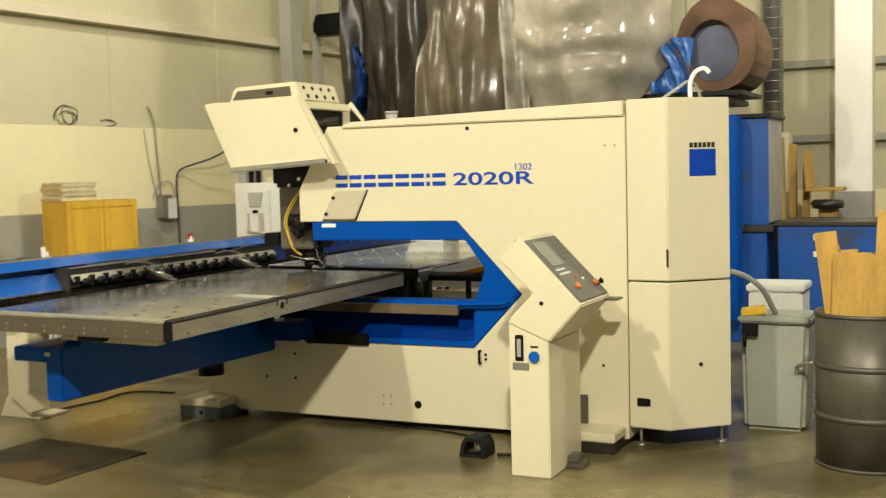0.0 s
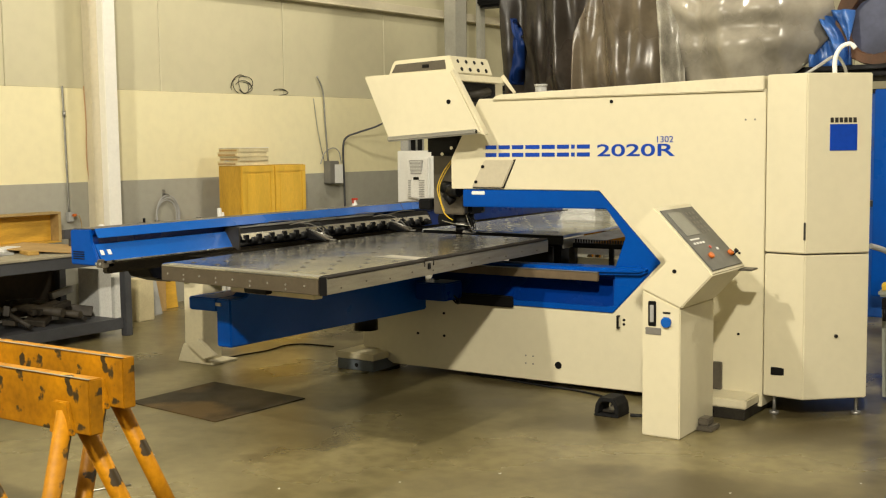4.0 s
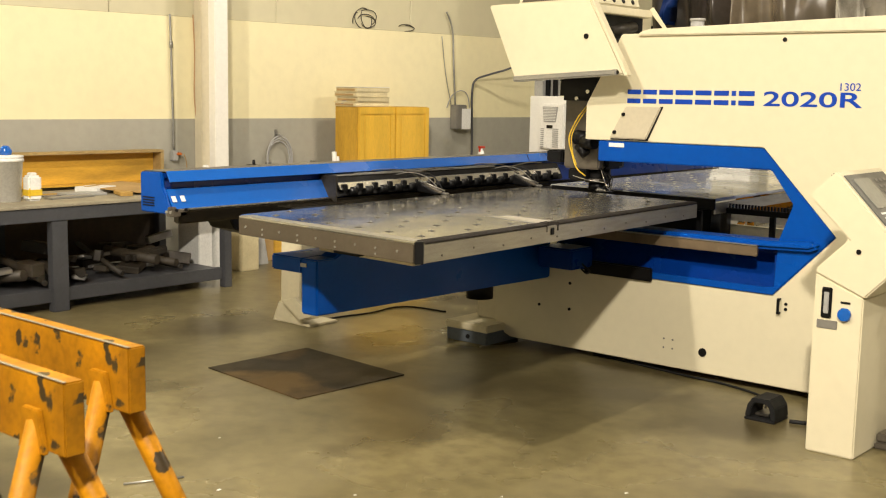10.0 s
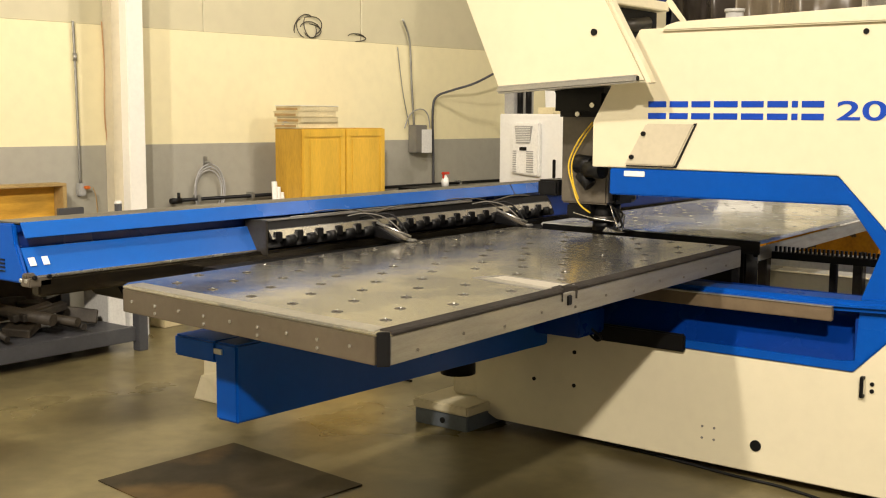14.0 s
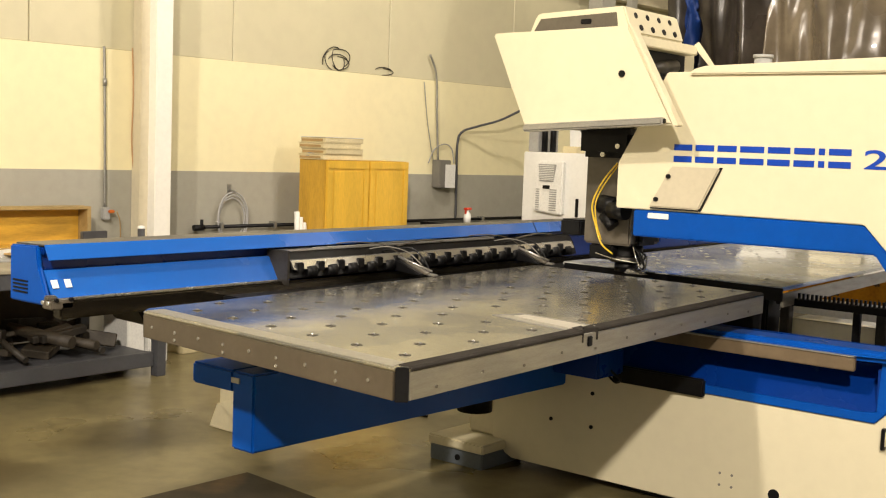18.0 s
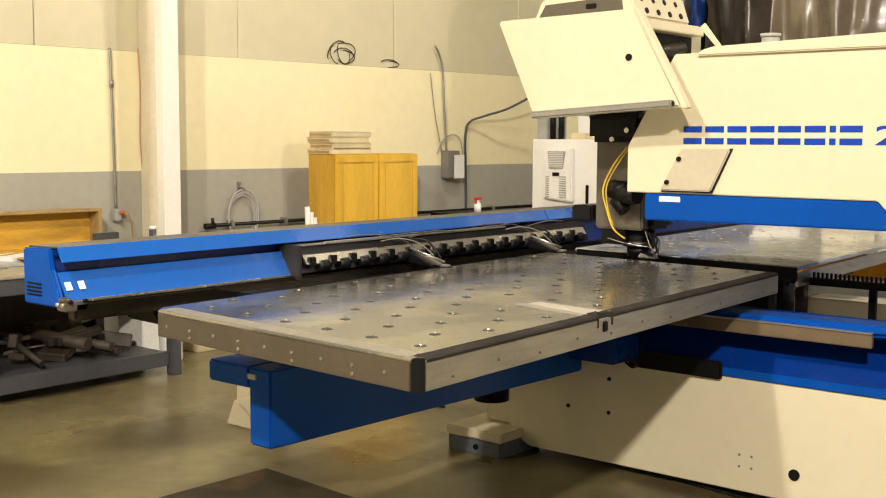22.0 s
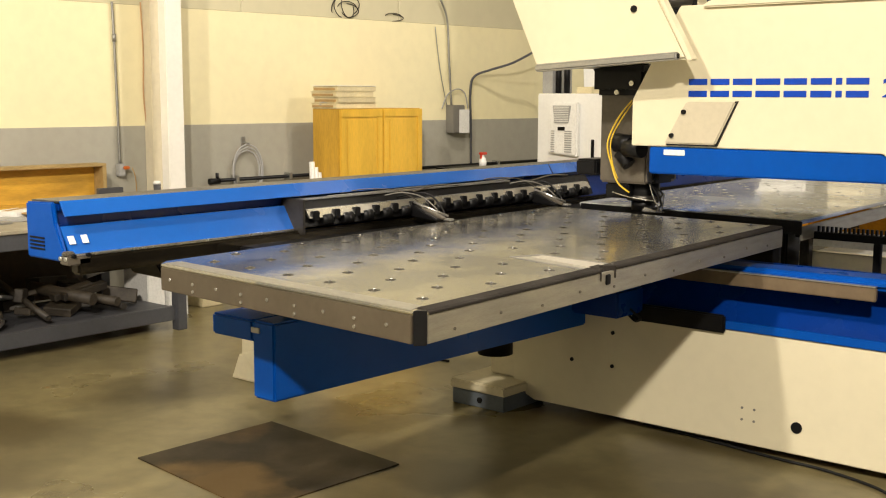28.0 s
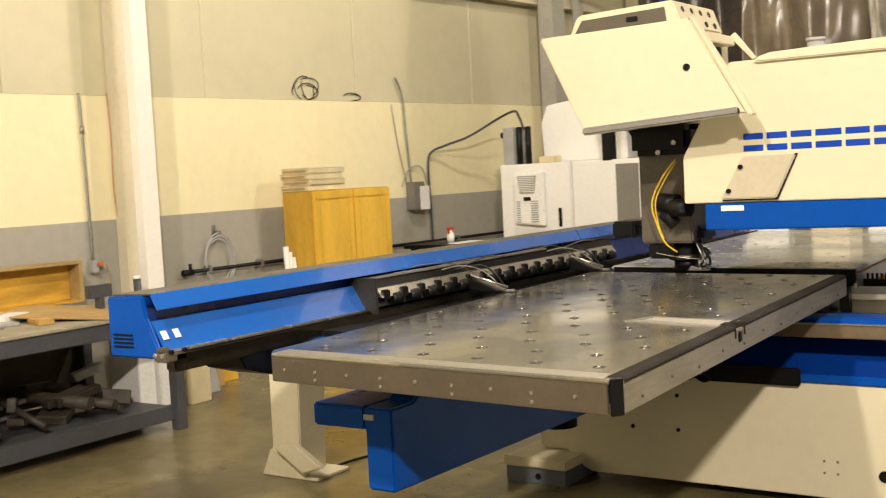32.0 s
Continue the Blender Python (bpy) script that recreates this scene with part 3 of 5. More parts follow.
part("motor_drum", join(rod((-2.50, 0.22, 1.375), (-2.40, 0.2, 1.375), 0.045), rod((-2.58, 0.26, 1.40), (-2.48, 0.24, 1.39), 0.05), rod((-2.56, 0.25, 1.35), (-2.50, 0.25, 1.29), 0.035)), BLACK, hd)
part("head_bracket", box(-2.68, -2.54, 0.31, 0.5, 1.11, 1.19, 0.01), BLACK, hd)
part("tool_holder", join(rod((-2.53, 0.45, 1.095), (-2.53, 0.45, 1.20), 0.085), rod((-2.53, 0.45, 1.045), (-2.53, 0.45, 1.10), 0.062), box(-2.62, -2.40, 0.36, 0.56, 1.19, 1.27, 0.02)), BLACK, hd)
part("holder_collar", rod((-2.53, 0.45, 1.10), (-2.53, 0.45, 1.125), 0.09), DARKSTEEL, hd)
part("tool_foot", prism([(-2.49, 1.043), (-2.38, 1.043), (-2.47, 1.07)], "y", 0.36, 0.42, 0.003), BRIGHT, hd)
part("air_hose", tube([(-2.47, 0.21, 1.615), (-2.545, 0.2, 1.52), (-2.595, 0.19, 1.40), (-2.575, 0.2, 1.29), (-2.535, 0.2, 1.20), (-2.49, 0.24, 1.15)], 0.0045), YELLOWPL, hd, "yellow air hose")
part("air_hose", tube([(-2.47, 0.22, 1.605), (-2.53, 0.2, 1.51), (-2.575, 0.19, 1.41), (-2.57, 0.2, 1.30), (-2.55, 0.22, 1.22)], 0.0035), YELLOWPL, hd)
part("cable", tube([(-2.44, 0.34, 1.20), (-2.38, 0.31, 1.16), (-2.35, 0.32, 1.09), (-2.41, 0.34, 1.07), (-2.38, 0.38, 1.14), (-2.45, 0.40, 1.17)], 0.006), BLACK, hd)
part("cable", tube([(-2.42, 0.32, 1.19), (-2.38, 0.30, 1.12), (-2.36, 0.34, 1.06), (-2.38, 0.40, 1.14)], 0.004), BRIGHT, hd)
part("splash_ring", tube([(-2.69, 0.34, 1.147), (-2.60, 0.30, 1.135), (-2.50, 0.29, 1.12), (-2.40, 0.34, 1.105)], 0.004), BRIGHT, hd)
part("head_box", box(-2.925, -2.795, 0.40, 0.6, 1.215, 1.30, 0.01), BLACK, hd)
part("box_bracket", box(-2.80, -2.70, 0.44, 0.52, 1.23, 1.28, 0.004), BLACK, hd)

# ---- coordinate table ----
TX0, TX1, TY0, TZ = -2.83, -1.475, -2.475, 1.04
tb = thing("punching_table", (-2.2, -1.1, 0.65), "wide steel sheet table with ball casters and chamfered corners", "table")
NOTCH = -1.42
near = [(TX0, TY0 + 0.05), (TX0 + 0.04, TY0), (TX1 - 0.028, TY0), (TX1, TY0 + 0.032), (TX1, NOTCH - 0.05), (TX1 - 0.03, NOTCH - 0.018), (TX1 - 0.03, NOTCH + 0.018), (TX1, NOTCH + 0.05), (TX1, 0.22), (TX0, 0.22)]
top = part("table_top", prism(near, "z", TZ - 0.012, TZ, 0.004), STEEL, tb, "worn steel table top with painted reflection patches")
skirt = [(TX0 + 0.04, TY0), (TX1 - 0.035, TY0), (TX1 - 0.035, TY0 + 0.012), (TX0 + 0.04, TY0 + 0.012)]
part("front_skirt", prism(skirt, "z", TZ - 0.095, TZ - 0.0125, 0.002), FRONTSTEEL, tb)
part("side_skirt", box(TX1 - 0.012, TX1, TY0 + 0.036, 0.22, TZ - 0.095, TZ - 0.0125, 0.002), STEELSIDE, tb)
part("corner_guard", prism([(TX1 - 0.026, TY0 - 0.002), (TX1 + 0.002, TY0 + 0.030), (TX1 - 0.01, TY0 + 0.042), (TX1 - 0.032, TY0 + 0.012)], "z", TZ - 0.098, TZ + 0.002, 0.002), BLACK, tb)
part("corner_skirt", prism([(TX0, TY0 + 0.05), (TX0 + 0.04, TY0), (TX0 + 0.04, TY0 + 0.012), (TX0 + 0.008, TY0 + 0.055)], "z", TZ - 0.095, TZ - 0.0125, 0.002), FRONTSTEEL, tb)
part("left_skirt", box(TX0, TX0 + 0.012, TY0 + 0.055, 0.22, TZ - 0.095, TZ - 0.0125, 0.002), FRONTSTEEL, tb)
part("bevel_strip", prism([(TX0 + 0.05, TY0 + 0.008), (TX1 - 0.045, TY0 + 0.008), (TX1 - 0.060, TY0 + 0.078), (TX0 + 0.06, TY0 + 0.078)], "z", TZ - 0.001, TZ + 0.002, 0.0005), STEELSIDE, tb)
EP = [(TX1 - 0.052, TZ + 0.001), (TX1 - 0.048, TZ + 0.0035), (TX1 - 0.006, TZ + 0.002), (TX1 + 0.003, TZ - 0.003), (TX1 + 0.003, TZ - 0.011), (TX1 + 0.0005, TZ - 0.011), (TX1 + 0.0005, TZ - 0.005)]
part("edge_strip", prism(EP, "y", TY0 + 0.04, NOTCH - 0.05, 0.0015, 1), EDGE, tb)
part("edge_strip", prism(EP, "y", NOTCH + 0.05, 0.21, 0.0015, 1), EDGE, tb)
for q in (-1, 1):
    part("notch_strip", prism([(TX1 - 0.042, NOTCH + q * 0.012), (TX1 - 0.028, NOTCH + q * 0.012), (TX1 + 0.006, NOTCH + q * 0.052), (TX1 - 0.036, NOTCH + q * 0.056)], "z", TZ - 0.040, TZ + 0.0045, 0.001, 1), EDGE, tb)
part("notch_trim", prism([(TX1 - 0.062, NOTCH - 0.035), (TX1 - 0.062, NOTCH + 0.035), (TX1 - 0.034, NOTCH + 0.018), (TX1 - 0.034, NOTCH - 0.018)], "z", TZ - 0.03, TZ + 0.0035, 0.001), EDGE, tb)
part("notch_stop", box(TX1 - 0.012, TX1 + 0.006, NOTCH - 0.015, NOTCH + 0.015, TZ - 0.058, TZ - 0.022, 0.003), BLACK, tb)
part("slot_trim", prism([(-1.905, -1.455), (-1.845, -1.325), (-1.825, -1.325), (-1.50, -1.335), (-1.50, -1.345), (-1.835, -1.337), (-1.885, -1.452), (-1.70, -1.484), (-1.52, -1.497), (-1.52, -1.507), (-1.70, -1.494)], "z", TZ - 0.001, TZ + 0.003, 0.0006, 1), GREYPLATE, tb)
part("slot_floor", prism([(-1.84, -1.40), (-1.825, -1.342), (-1.528, -1.352), (-1.532, -1.462), (-1.70, -1.43)], "z", TZ + 0.0005, TZ + 0.0025, 0.0005, 1), SLOTPL, tb, "pale slide in a slot")
part("slot_shade", prism([(-1.88, -1.449), (-1.845, -1.402), (-1.705, -1.434), (-1.534, -1.466), (-1.534, -1.488), (-1.70, -1.478)], "z", TZ + 0.0005, TZ + 0.002, 0.0005, 1), STEELSIDE, tb)
far = [(TX0 - 0.02, 0.525), (TX1 - 0.02, 0.525), (TX1 - 0.02, 3.35), (TX0, 3.35)]
part("rear_table_top", prism(far, "z", TZ - 0.02, TZ, 0.006), REARSTEEL, tb, "rear half of the steel table top, reflections put into its pale colour")
part("rear_skirt", box(TX1 - 0.032, TX1 - 0.019, 0.525, 3.35, TZ - 0.10, TZ - 0.031, 0.002), STEELSIDE, tb)
part("rear_edge", box(TX0, TX1 - 0.02, 0.512, 0.524, TZ - 0.07, TZ - 0.004, 0.002), BLACK, tb)
cast = lathe([(0.019, -0.001), (0.019, 0.0012), (0.014, 0.0014), (0.012, 0.0008), (0.007, 0.0035), (0.001, 0.0045)], (0, 0, 0), 12)
cme = mesh_of("ball_caster", cast, CASTER)
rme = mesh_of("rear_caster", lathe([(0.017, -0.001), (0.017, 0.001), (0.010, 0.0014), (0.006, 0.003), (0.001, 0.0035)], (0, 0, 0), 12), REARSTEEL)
bme = mesh_of("ball", lathe([(0.006, 0.001), (0.006, 0.004), (0.004, 0.006), (0.0005, 0.007)], (0, 0, 0), 10), BRIGHT)
for j in range(15):
    for i in range(6):
        x = TX1 - 0.135 - 0.09 * (j % 2) - 0.213 * i
        y = TY0 + 0.165 + 0.176 * j
        if x < TX0 + 0.06 or (-1.93 < x and -1.53 < y < -1.29):
            continue
        c = new("ball_caster", cme)
        c.parent, c.location = tb, Vector((x, y, TZ)) - tb.location
        b = new("ball", bme)
        b.parent = c
        c = new("ball_caster", rme)
        c.parent, c.location = tb, Vector((x, y + 2.95, TZ)) - tb.location
for k in range(9):
    x = TX0 + 0.10 + k * 0.14
    for zz in (TZ - 0.052, TZ - 0.078)[: 1 + k % 2]:
        part("rivet", rod((x, TY0 - 0.004, zz), (x, TY0 + 0.002, zz), 0.006, sides=8), BRIGHT, tb)
for k in range(11):
    y = TY0 + 0.16 + k * 0.235
    part("rivet", rod((TX1 - 0.002, y, TZ - 0.07 + 0.012 * (k % 2)), (TX1 + 0.004, y, TZ - 0.07 + 0.012 * (k % 2)), 0.005, sides=8), HEADGREY, tb)
part("under_frame", box(TX0 + 0.25, TX1 - 0.25, TY0 + 0.35, 0.2, TZ - 0.10, TZ - 0.031, 0.004), BLACK, tb)
part("slide_block", box(-2.45, -2.25, -2.1, -1.95, 0.85, TZ - 0.10, 0.006), BLACK, tb)
part("slide_bar", box(-2.62, -1.9, -2.05, -1.97, 0.84, 0.87, 0.004), CREAM2, tb)

# the table stands slightly askew to the machine
ASKEW = Matrix(((1, -0.0485, 0, -0.055 - 0.0485 * 2.475), (-0.07, 1, 0, 0.010 - 0.07 * 1.475), (0, 0, 1, 0), (0, 0, 0, 1)))
for o in tb.children:
    if o.data.users > 1:
        o.location = ASKEW @ (o.location + tb.location) - tb.location
    else:
        o.data.transform(Matrix.Translation(-tb.location) @ ASKEW @ Matrix.Translation(tb.location))

# blue carrier under the table
br = thing("table_carrier", (-2.7, -1.0, 0.515), "dark blue cantilever beam carrying the table", "beam")
part("beam_plate", prism([(-2.08, 0.515), (0.0, 0.49), (0.0, 0.86), (-1.85, 0.86), (-1.95, 0.81), (-2.08, 0.81)], "x", -2.70, -2.58, 0.008), BLUE, br)
part("cross_arm", box(-2.935, -2.70, -2.08, -1.70, 0.728, 0.81, 0.008), BLUE, br)
part("label_plate", box(-2.70, -2.655, -2.086, -2.079, 0.765, 0.785, 0.001), ALU, br)
part("damper", join(rod((-2.88, -0.36, 0.36), (-2.88, -0.36, 0.50), 0.088, sides=20), rod((-2.88, -0.36, 0.50), (-2.88, -0.36, 0.66), 0.07, sides=20)), BLACK, br)
part("drive_box", box(-2.50, -2.24, -0.26, -0.02, 0.60, 0.73, 0.01), NAVY, br)
part("hose_loop", tube([(-2.30, -0.10, 0.66), (-2.24, -0.14, 0.63), (-2.21, -0.10, 0.585), (-2.26, -0.06, 0.56), (-2.31, -0.04, 0.58)], 0.006), BLACK, br)
part("cable_loop", tube([(-2.58, -1.5, 0.84), (-2.55, -1.45, 0.93), (-2.52, -1.4, 0.94), (-2.5, -1.36, 0.85)], 0.012), BLACK, br)

# far legs and Y rail
lg = thing("rail_leg", (-4.45, -0.55, 0), "cream steel support leg with a flared foot", "support leg")
part("post", prism([(-4.62, 0.0), (-4.36, 0.0), (-4.345, 0.20), (-4.33, 0.66), (-4.545, 0.66), (-4.55, 0.16)], "y", -0.60, -0.38, 0.006), CREAM2, lg)
part("foot_flap", prism([(-4.49, 0.17), (-4.34, 0.205), (-4.15, 0.09), (-4.29, 0.045)], "y", -0.66, -0.62, 0.006), CREAM2, lg)
part("foot_toe", prism([(-4.62, 0.0), (-4.31, 0.0), (-4.29, 0.03), (-4.34, 0.12), (-4.55, 0.15)], "y", -0.618, -0.60, 0.004), CREAM2, lg)
part("toe_plate", box(-4.60, -4.22, -0.62, -0.34, 0.0, 0.018, 0.004), CREAM2, lg)
rl = thing("y_axis_rail", (-4.0, -0.5, 0.62), "dark blue guide rail housing under the beam", "guide rail")
# navy darkens the housing as shade under the beam would
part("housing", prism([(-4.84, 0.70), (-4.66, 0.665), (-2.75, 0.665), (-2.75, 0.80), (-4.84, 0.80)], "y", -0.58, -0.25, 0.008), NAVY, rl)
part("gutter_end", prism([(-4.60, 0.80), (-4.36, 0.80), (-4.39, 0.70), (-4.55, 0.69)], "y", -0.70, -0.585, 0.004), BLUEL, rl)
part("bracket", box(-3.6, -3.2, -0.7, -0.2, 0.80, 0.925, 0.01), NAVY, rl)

# ---- cross beam with clamps ----
bm_ = thing("cross_beam", (-3.33, 0.4, 1.0), "long blue cross beam with a bright rail at the edge of the table", "machine beam")
BY0, BY1 = -2.53, 3.45
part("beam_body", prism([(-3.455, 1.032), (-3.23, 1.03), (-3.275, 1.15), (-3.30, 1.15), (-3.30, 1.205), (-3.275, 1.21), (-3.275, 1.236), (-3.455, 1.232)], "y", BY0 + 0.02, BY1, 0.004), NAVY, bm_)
part("end_cap", prism([(-3.465, 1.025), (-3.20, 1.025), (-3.27, 1.165), (-3.285, 1.243), (-3.465, 1.236)], "y", BY0, BY0 + 0.02, 0.006), BLUE, bm_)
part("top_cover", prism([(-3.458, 1.236), (-3.27, 1.242), (-3.27, 1.247), (-3.458, 1.243)], "y", BY0 + 0.021, BY1, 0.001), BEAMTOP, bm_)
part("upper_fascia", prism([(-3.268, 1.247), (-3.262, 1.247), (-3.228, 1.192), (-3.236, 1.19)], "y", BY0 + 0.021, BY1, 0.001), BLUEL, bm_)
part("lower_fascia", prism([(-3.272, 1.152), (-3.265, 1.152), (-3.203, 1.052), (-3.212, 1.05)], "y", BY0 + 0.021, -1.40, 0.001), BLUEL, bm_)
part("fascia_seam", prism([(-3.2675, 1.2475), (-3.2605, 1.2475), (-3.2265, 1.192), (-3.2345, 1.19)], "y", 0.62, 0.626, 0), BLACK, bm_)
part("under_channel", box(-3.40, -3.02, -1.74, BY1, 0.93, 1.012, 0.006), BLACK, bm_)
part("beam_bracket", prism([(-2.10, 1.02), (-2.03, 0.90), (-1.88, 0.855), (-1.80, 0.90), (-1.82, 1.02)], "x", -3.52, -3.30, 0.006), BLACK, bm_, "black bracket below the beam")
part("saddle", prism([(-1.84, 0.875), (-1.62, 0.875), (-1.60, 0.955), (-1.70, 0.995), (-1.80, 0.985)], "x", -3.36, -3.14, 0.006), BLUEL, bm_, "blue folded saddle plate")
part("rail", box(-3.222, -3.168, BY0 + 0.03, BY1, 0.978, 1.047, 0.008), vmat("dark_chromed_rail", (0.10, 0.085, 0.06), 0.16, metal=0.9, var=0.3, scale=3, fine=0.06), bm_)
# thin bright strip draws the highlight along the glossy rail
part("rail_edge", box(-3.212, -3.190, BY0 + 0.03, -1.41, 1.0475, 1.0545, 0.002), BRIGHT, bm_)
part("end_bracket", join(box(-3.232, -3.168, BY0 - 0.008, BY0 + 0.085, 1.016, 1.050, 0.005), box(-3.222, -3.185, BY0 - 0.008, BY0 + 0.03, 1.048, 1.066, 0.005)), HEADGREY, bm_)
for dy in (0.0, 0.06):
    part("bracket_knob", rod((-3.17, BY0 + dy + 0.01, 1.052), (-3.158, BY0 + dy + 0.01, 1.052), 0.008), BLACK, bm_)
for dx in (0.0, 0.035):
    part("bolt", rod((-3.225 + dx, BY0 - 0.012, 1.04), (-3.225 + dx, BY0, 1.04), 0.008), BRIGHT, bm_)
for dy in (0.03, 0.085):
    part("sticker", prism([(-3.2385, 1.117), (-3.2365, 1.118), (-3.2185, 1.089), (-3.2205, 1.088)], "y", BY0 + dy, BY0 + dy + 0.026, 0), WHITEPL, bm_)
part("vent_slots", join(*[box(-3.44, -3.34, BY0 - 0.003, BY0 + 0.004, 1.06 + 0.014 * k, 1.066 + 0.014 * k, 0) for k in range(4)]), BLACK, bm_)
cg = part("clamp_carriage", prism([(-3.275, 1.17), (-3.22, 1.17), (-3.19, 1.13), (-3.16, 1.06), (-3.20, 1.05), (-3.26, 1.14)], "y", -1.39, 0.95, 0.004), BLACK, bm_)
part("carriage_cover", box(-3.27, -3.215, -1.40, 0.2, 1.171, 1.18, 0.003), ALU, cg)
part("rack_strip", prism([(-3.190, 1.138), (-3.172, 1.136), (-3.146, 1.098), (-3.160, 1.096)], "y", -1.36, 0.9, 0.001), BRIGHT, cg)
for k in range(17):
    y = -1.34 + k * 0.13
    part("rack_block", box(-3.180, -3.142, y, y + 0.038, 1.085, 1.128, 0.004), BLACK, cg)
    part("roller", rod((-3.165, y + 0.065, 1.085), (-3.150, y + 0.115, 1.085), 0.026, sides=12), BLACK, cg)
part("wire", tube([(-3.20, -1.2, 1.185), (-3.19, -0.9, 1.186), (-3.2, -0.6, 1.19), (-3.19, -0.3, 1.185), (-3.2, 0.2, 1.19)], 0.002), ALU, cg)
part("carriage_end", box(-3.28, -3.14, -1.405, -1.392, 1.03, 1.185, 0.003), DARKSTEEL, cg)
for y in (-0.65, 0.35):
    c = part("clamp", prism([(-3.20, 1.12), (-3.12, 1.105), (-2.985, 1.052), (-2.985, 1.043), (-3.14, 1.055), (-3.20, 1.085)], "y", y - 0.045, y + 0.045, 0.006), BLACK, cg)
    part("jaw", prism([(-3.13, 1.108), (-3.06, 1.09), (-2.97, 1.056), (-2.97, 1.048), (-3.08, 1.07)], "y", y - 0.018, y + 0.018, 0.003), HEADGREY, c)
    part("lever", rod((-3.14, y - 0.03, 1.125), (-2.98, y + 0.04, 1.062), 0.006), BRIGHT, c)
    part("tip", box(-2.985, -2.935, y + 0.0, y + 0.035, 1.043, 1.054, 0.004), ALU, c)
    part("hose", tube([(-3.25, y - 0.42, 1.185), (-3.21, y - 0.3, 1.20), (-3.17, y - 0.12, 1.185), (-3.12, y - 0.02, 1.13)], 0.0025), HEADGREY, c)
    part("hose", tube([(-3.22, y - 0.16, 1.16), (-3.15, y - 0.10, 1.175), (-3.09, y - 0.02, 1.15), (-3.03, y + 0.02, 1.09)], 0.003), GREYPLATE, c)
    part("hose", tube([(-3.20, y - 0.08, 1.15), (-3.12, y + 0.03, 1.165), (-3.05, y + 0.05, 1.12), (-3.0, y + 0.04, 1.07)], 0.005), BLACK, c)
    part("hose", tube([(-3.22, y + 0.05, 1.165), (-3.19, y + 0.2, 1.19), (-3.20, y + 0.38, 1.18)], 0.004), HEADGREY, c)

# inner conveyor seen through the throat
cv = thing("waste_conveyor", (-1.6, 1.6, 0), "low frame with a brush strip behind the machine throat", "machine part")
part("brush_bar", box(-1.80, -0.6, 0.70, 0.74, 0.935, 0.972, 0.003), BLACK, cv)
for k in range(46):
    part("bristle", box(-1.69 + k * 0.022, -1.68 + k * 0.022, 0.71, 0.725, 0.972, 1.0, 0, 1), BLACK, cv)
part("white_guard", box(-1.95, -0.72, 1.112, 1.145, 0.845, 0.90, 0.004), WHITEPL, cv)
part("tan_tray", box(-1.95, -0.72, 1.112, 1.18, 0.70, 0.815, 0.006), CREAM2, cv)
part("drive_box", box(-2.45, -1.97, 1.0, 1.2, 0.60, 0.925, 0.01), BLACK, cv)
part("low_tray", box(-2.3, -0.5, 0.98, 3.2, 0.60, 0.67, 0.01), WHITEPL, cv)
part("rail_bar", box(-2.3, -0.5, 1.2, 1.24, 0.735, 0.76, 0.004), BLACK, cv)
part("rail_bar", box(-2.3, -0.5, 1.8, 1.84, 0.80, 0.825, 0.004), DARKSTEEL, cv)
for x in (-1.92, -1.41, -0.75):
    part("post", box(x, x + 0.035, 0.71, 0.74, 0.0, 0.934, 0.003), BLACK, cv)
    part("post", box(x, x + 0.05, 1.05, 1.11, 0.0, 0.9, 0.004), DARKSTEEL, cv)
    part("post", box(x, x + 0.06, 3.05, 3.11, 0.0, 0.56, 0.004), DARKSTEEL, cv)

# ---- control console ----
cn = thing("control_console", (-0.31, -0.6, 0), "cream control console on a tapered column with a sloping keypad", "control console")
part("column", prism([(-0.435, 0.0), (-0.20, 0.0), (-0.20, 0.7675), (-0.435, 0.8645)], "y", -0.875, -0.335, 0.006), CREAM, cn)
CH = [(-0.435, 0.866), (-0.197, 0.768), (-0.004, 0.975), (-0.364, 1.35), (-0.49, 1.225), (-0.287, 1.036), (-0.437, 0.885)]
part("head", prism(CH, "y", -0.88, -0.33, 0.008), CREAM, cn)
sl = Vector((0.36, 0, -0.368)).normalized()
sn = Vector((0.715, 0, 0.70)).normalized()
SLOPE = Matrix(((sl.x, 0, sn.x, -0.364), (0, 1, 0, 0), (sl.z, 0, sn.z, 1.348), (0, 0, 0, 1)))
kp = part("keypad", turned(box(0.03, 0.495, -0.85, -0.36, -0.001, 0.006, 0.002), SLOPE), PANELGREY, cn, "grey keypad panel")
part("screen", turned(box(0.06, 0.24, -0.80, -0.60, 0.0055, 0.010, 0.003), SLOPE), SCREEN, kp)
for i in range(5):
    for j in range(3):
        part("key", turned(box(0.07 + i * 0.036, 0.09 + i * 0.036, -0.55 + j * 0.05, -0.52 + j * 0.05, 0.0055, 0.009, 0.002), SLOPE), GREYPLATE, kp)
for i in range(4):
    part("key", turned(box(0.29, 0.305, -0.80 + i * 0.045, -0.77 + i * 0.045, 0.0055, 0.009, 0.002), SLOPE), WHITEPL, kp)
part("marking", turned(box(0.262, 0.272, -0.80, -0.66, 0.0055, 0.0075, 0), SLOPE), WHITEPL, kp)
for u, y, m in ((0.40, -0.72, ORANGE), (0.41, -0.42, ORANGE), (0.34, -0.62, REDPL), (0.36, -0.54, WHITEPL)):
    part("button", turned(rod((u, y, 0.004), (u, y, 0.024 if m == ORANGE else 0.012), 0.019 if m == ORANGE else 0.010), SLOPE), m, kp)
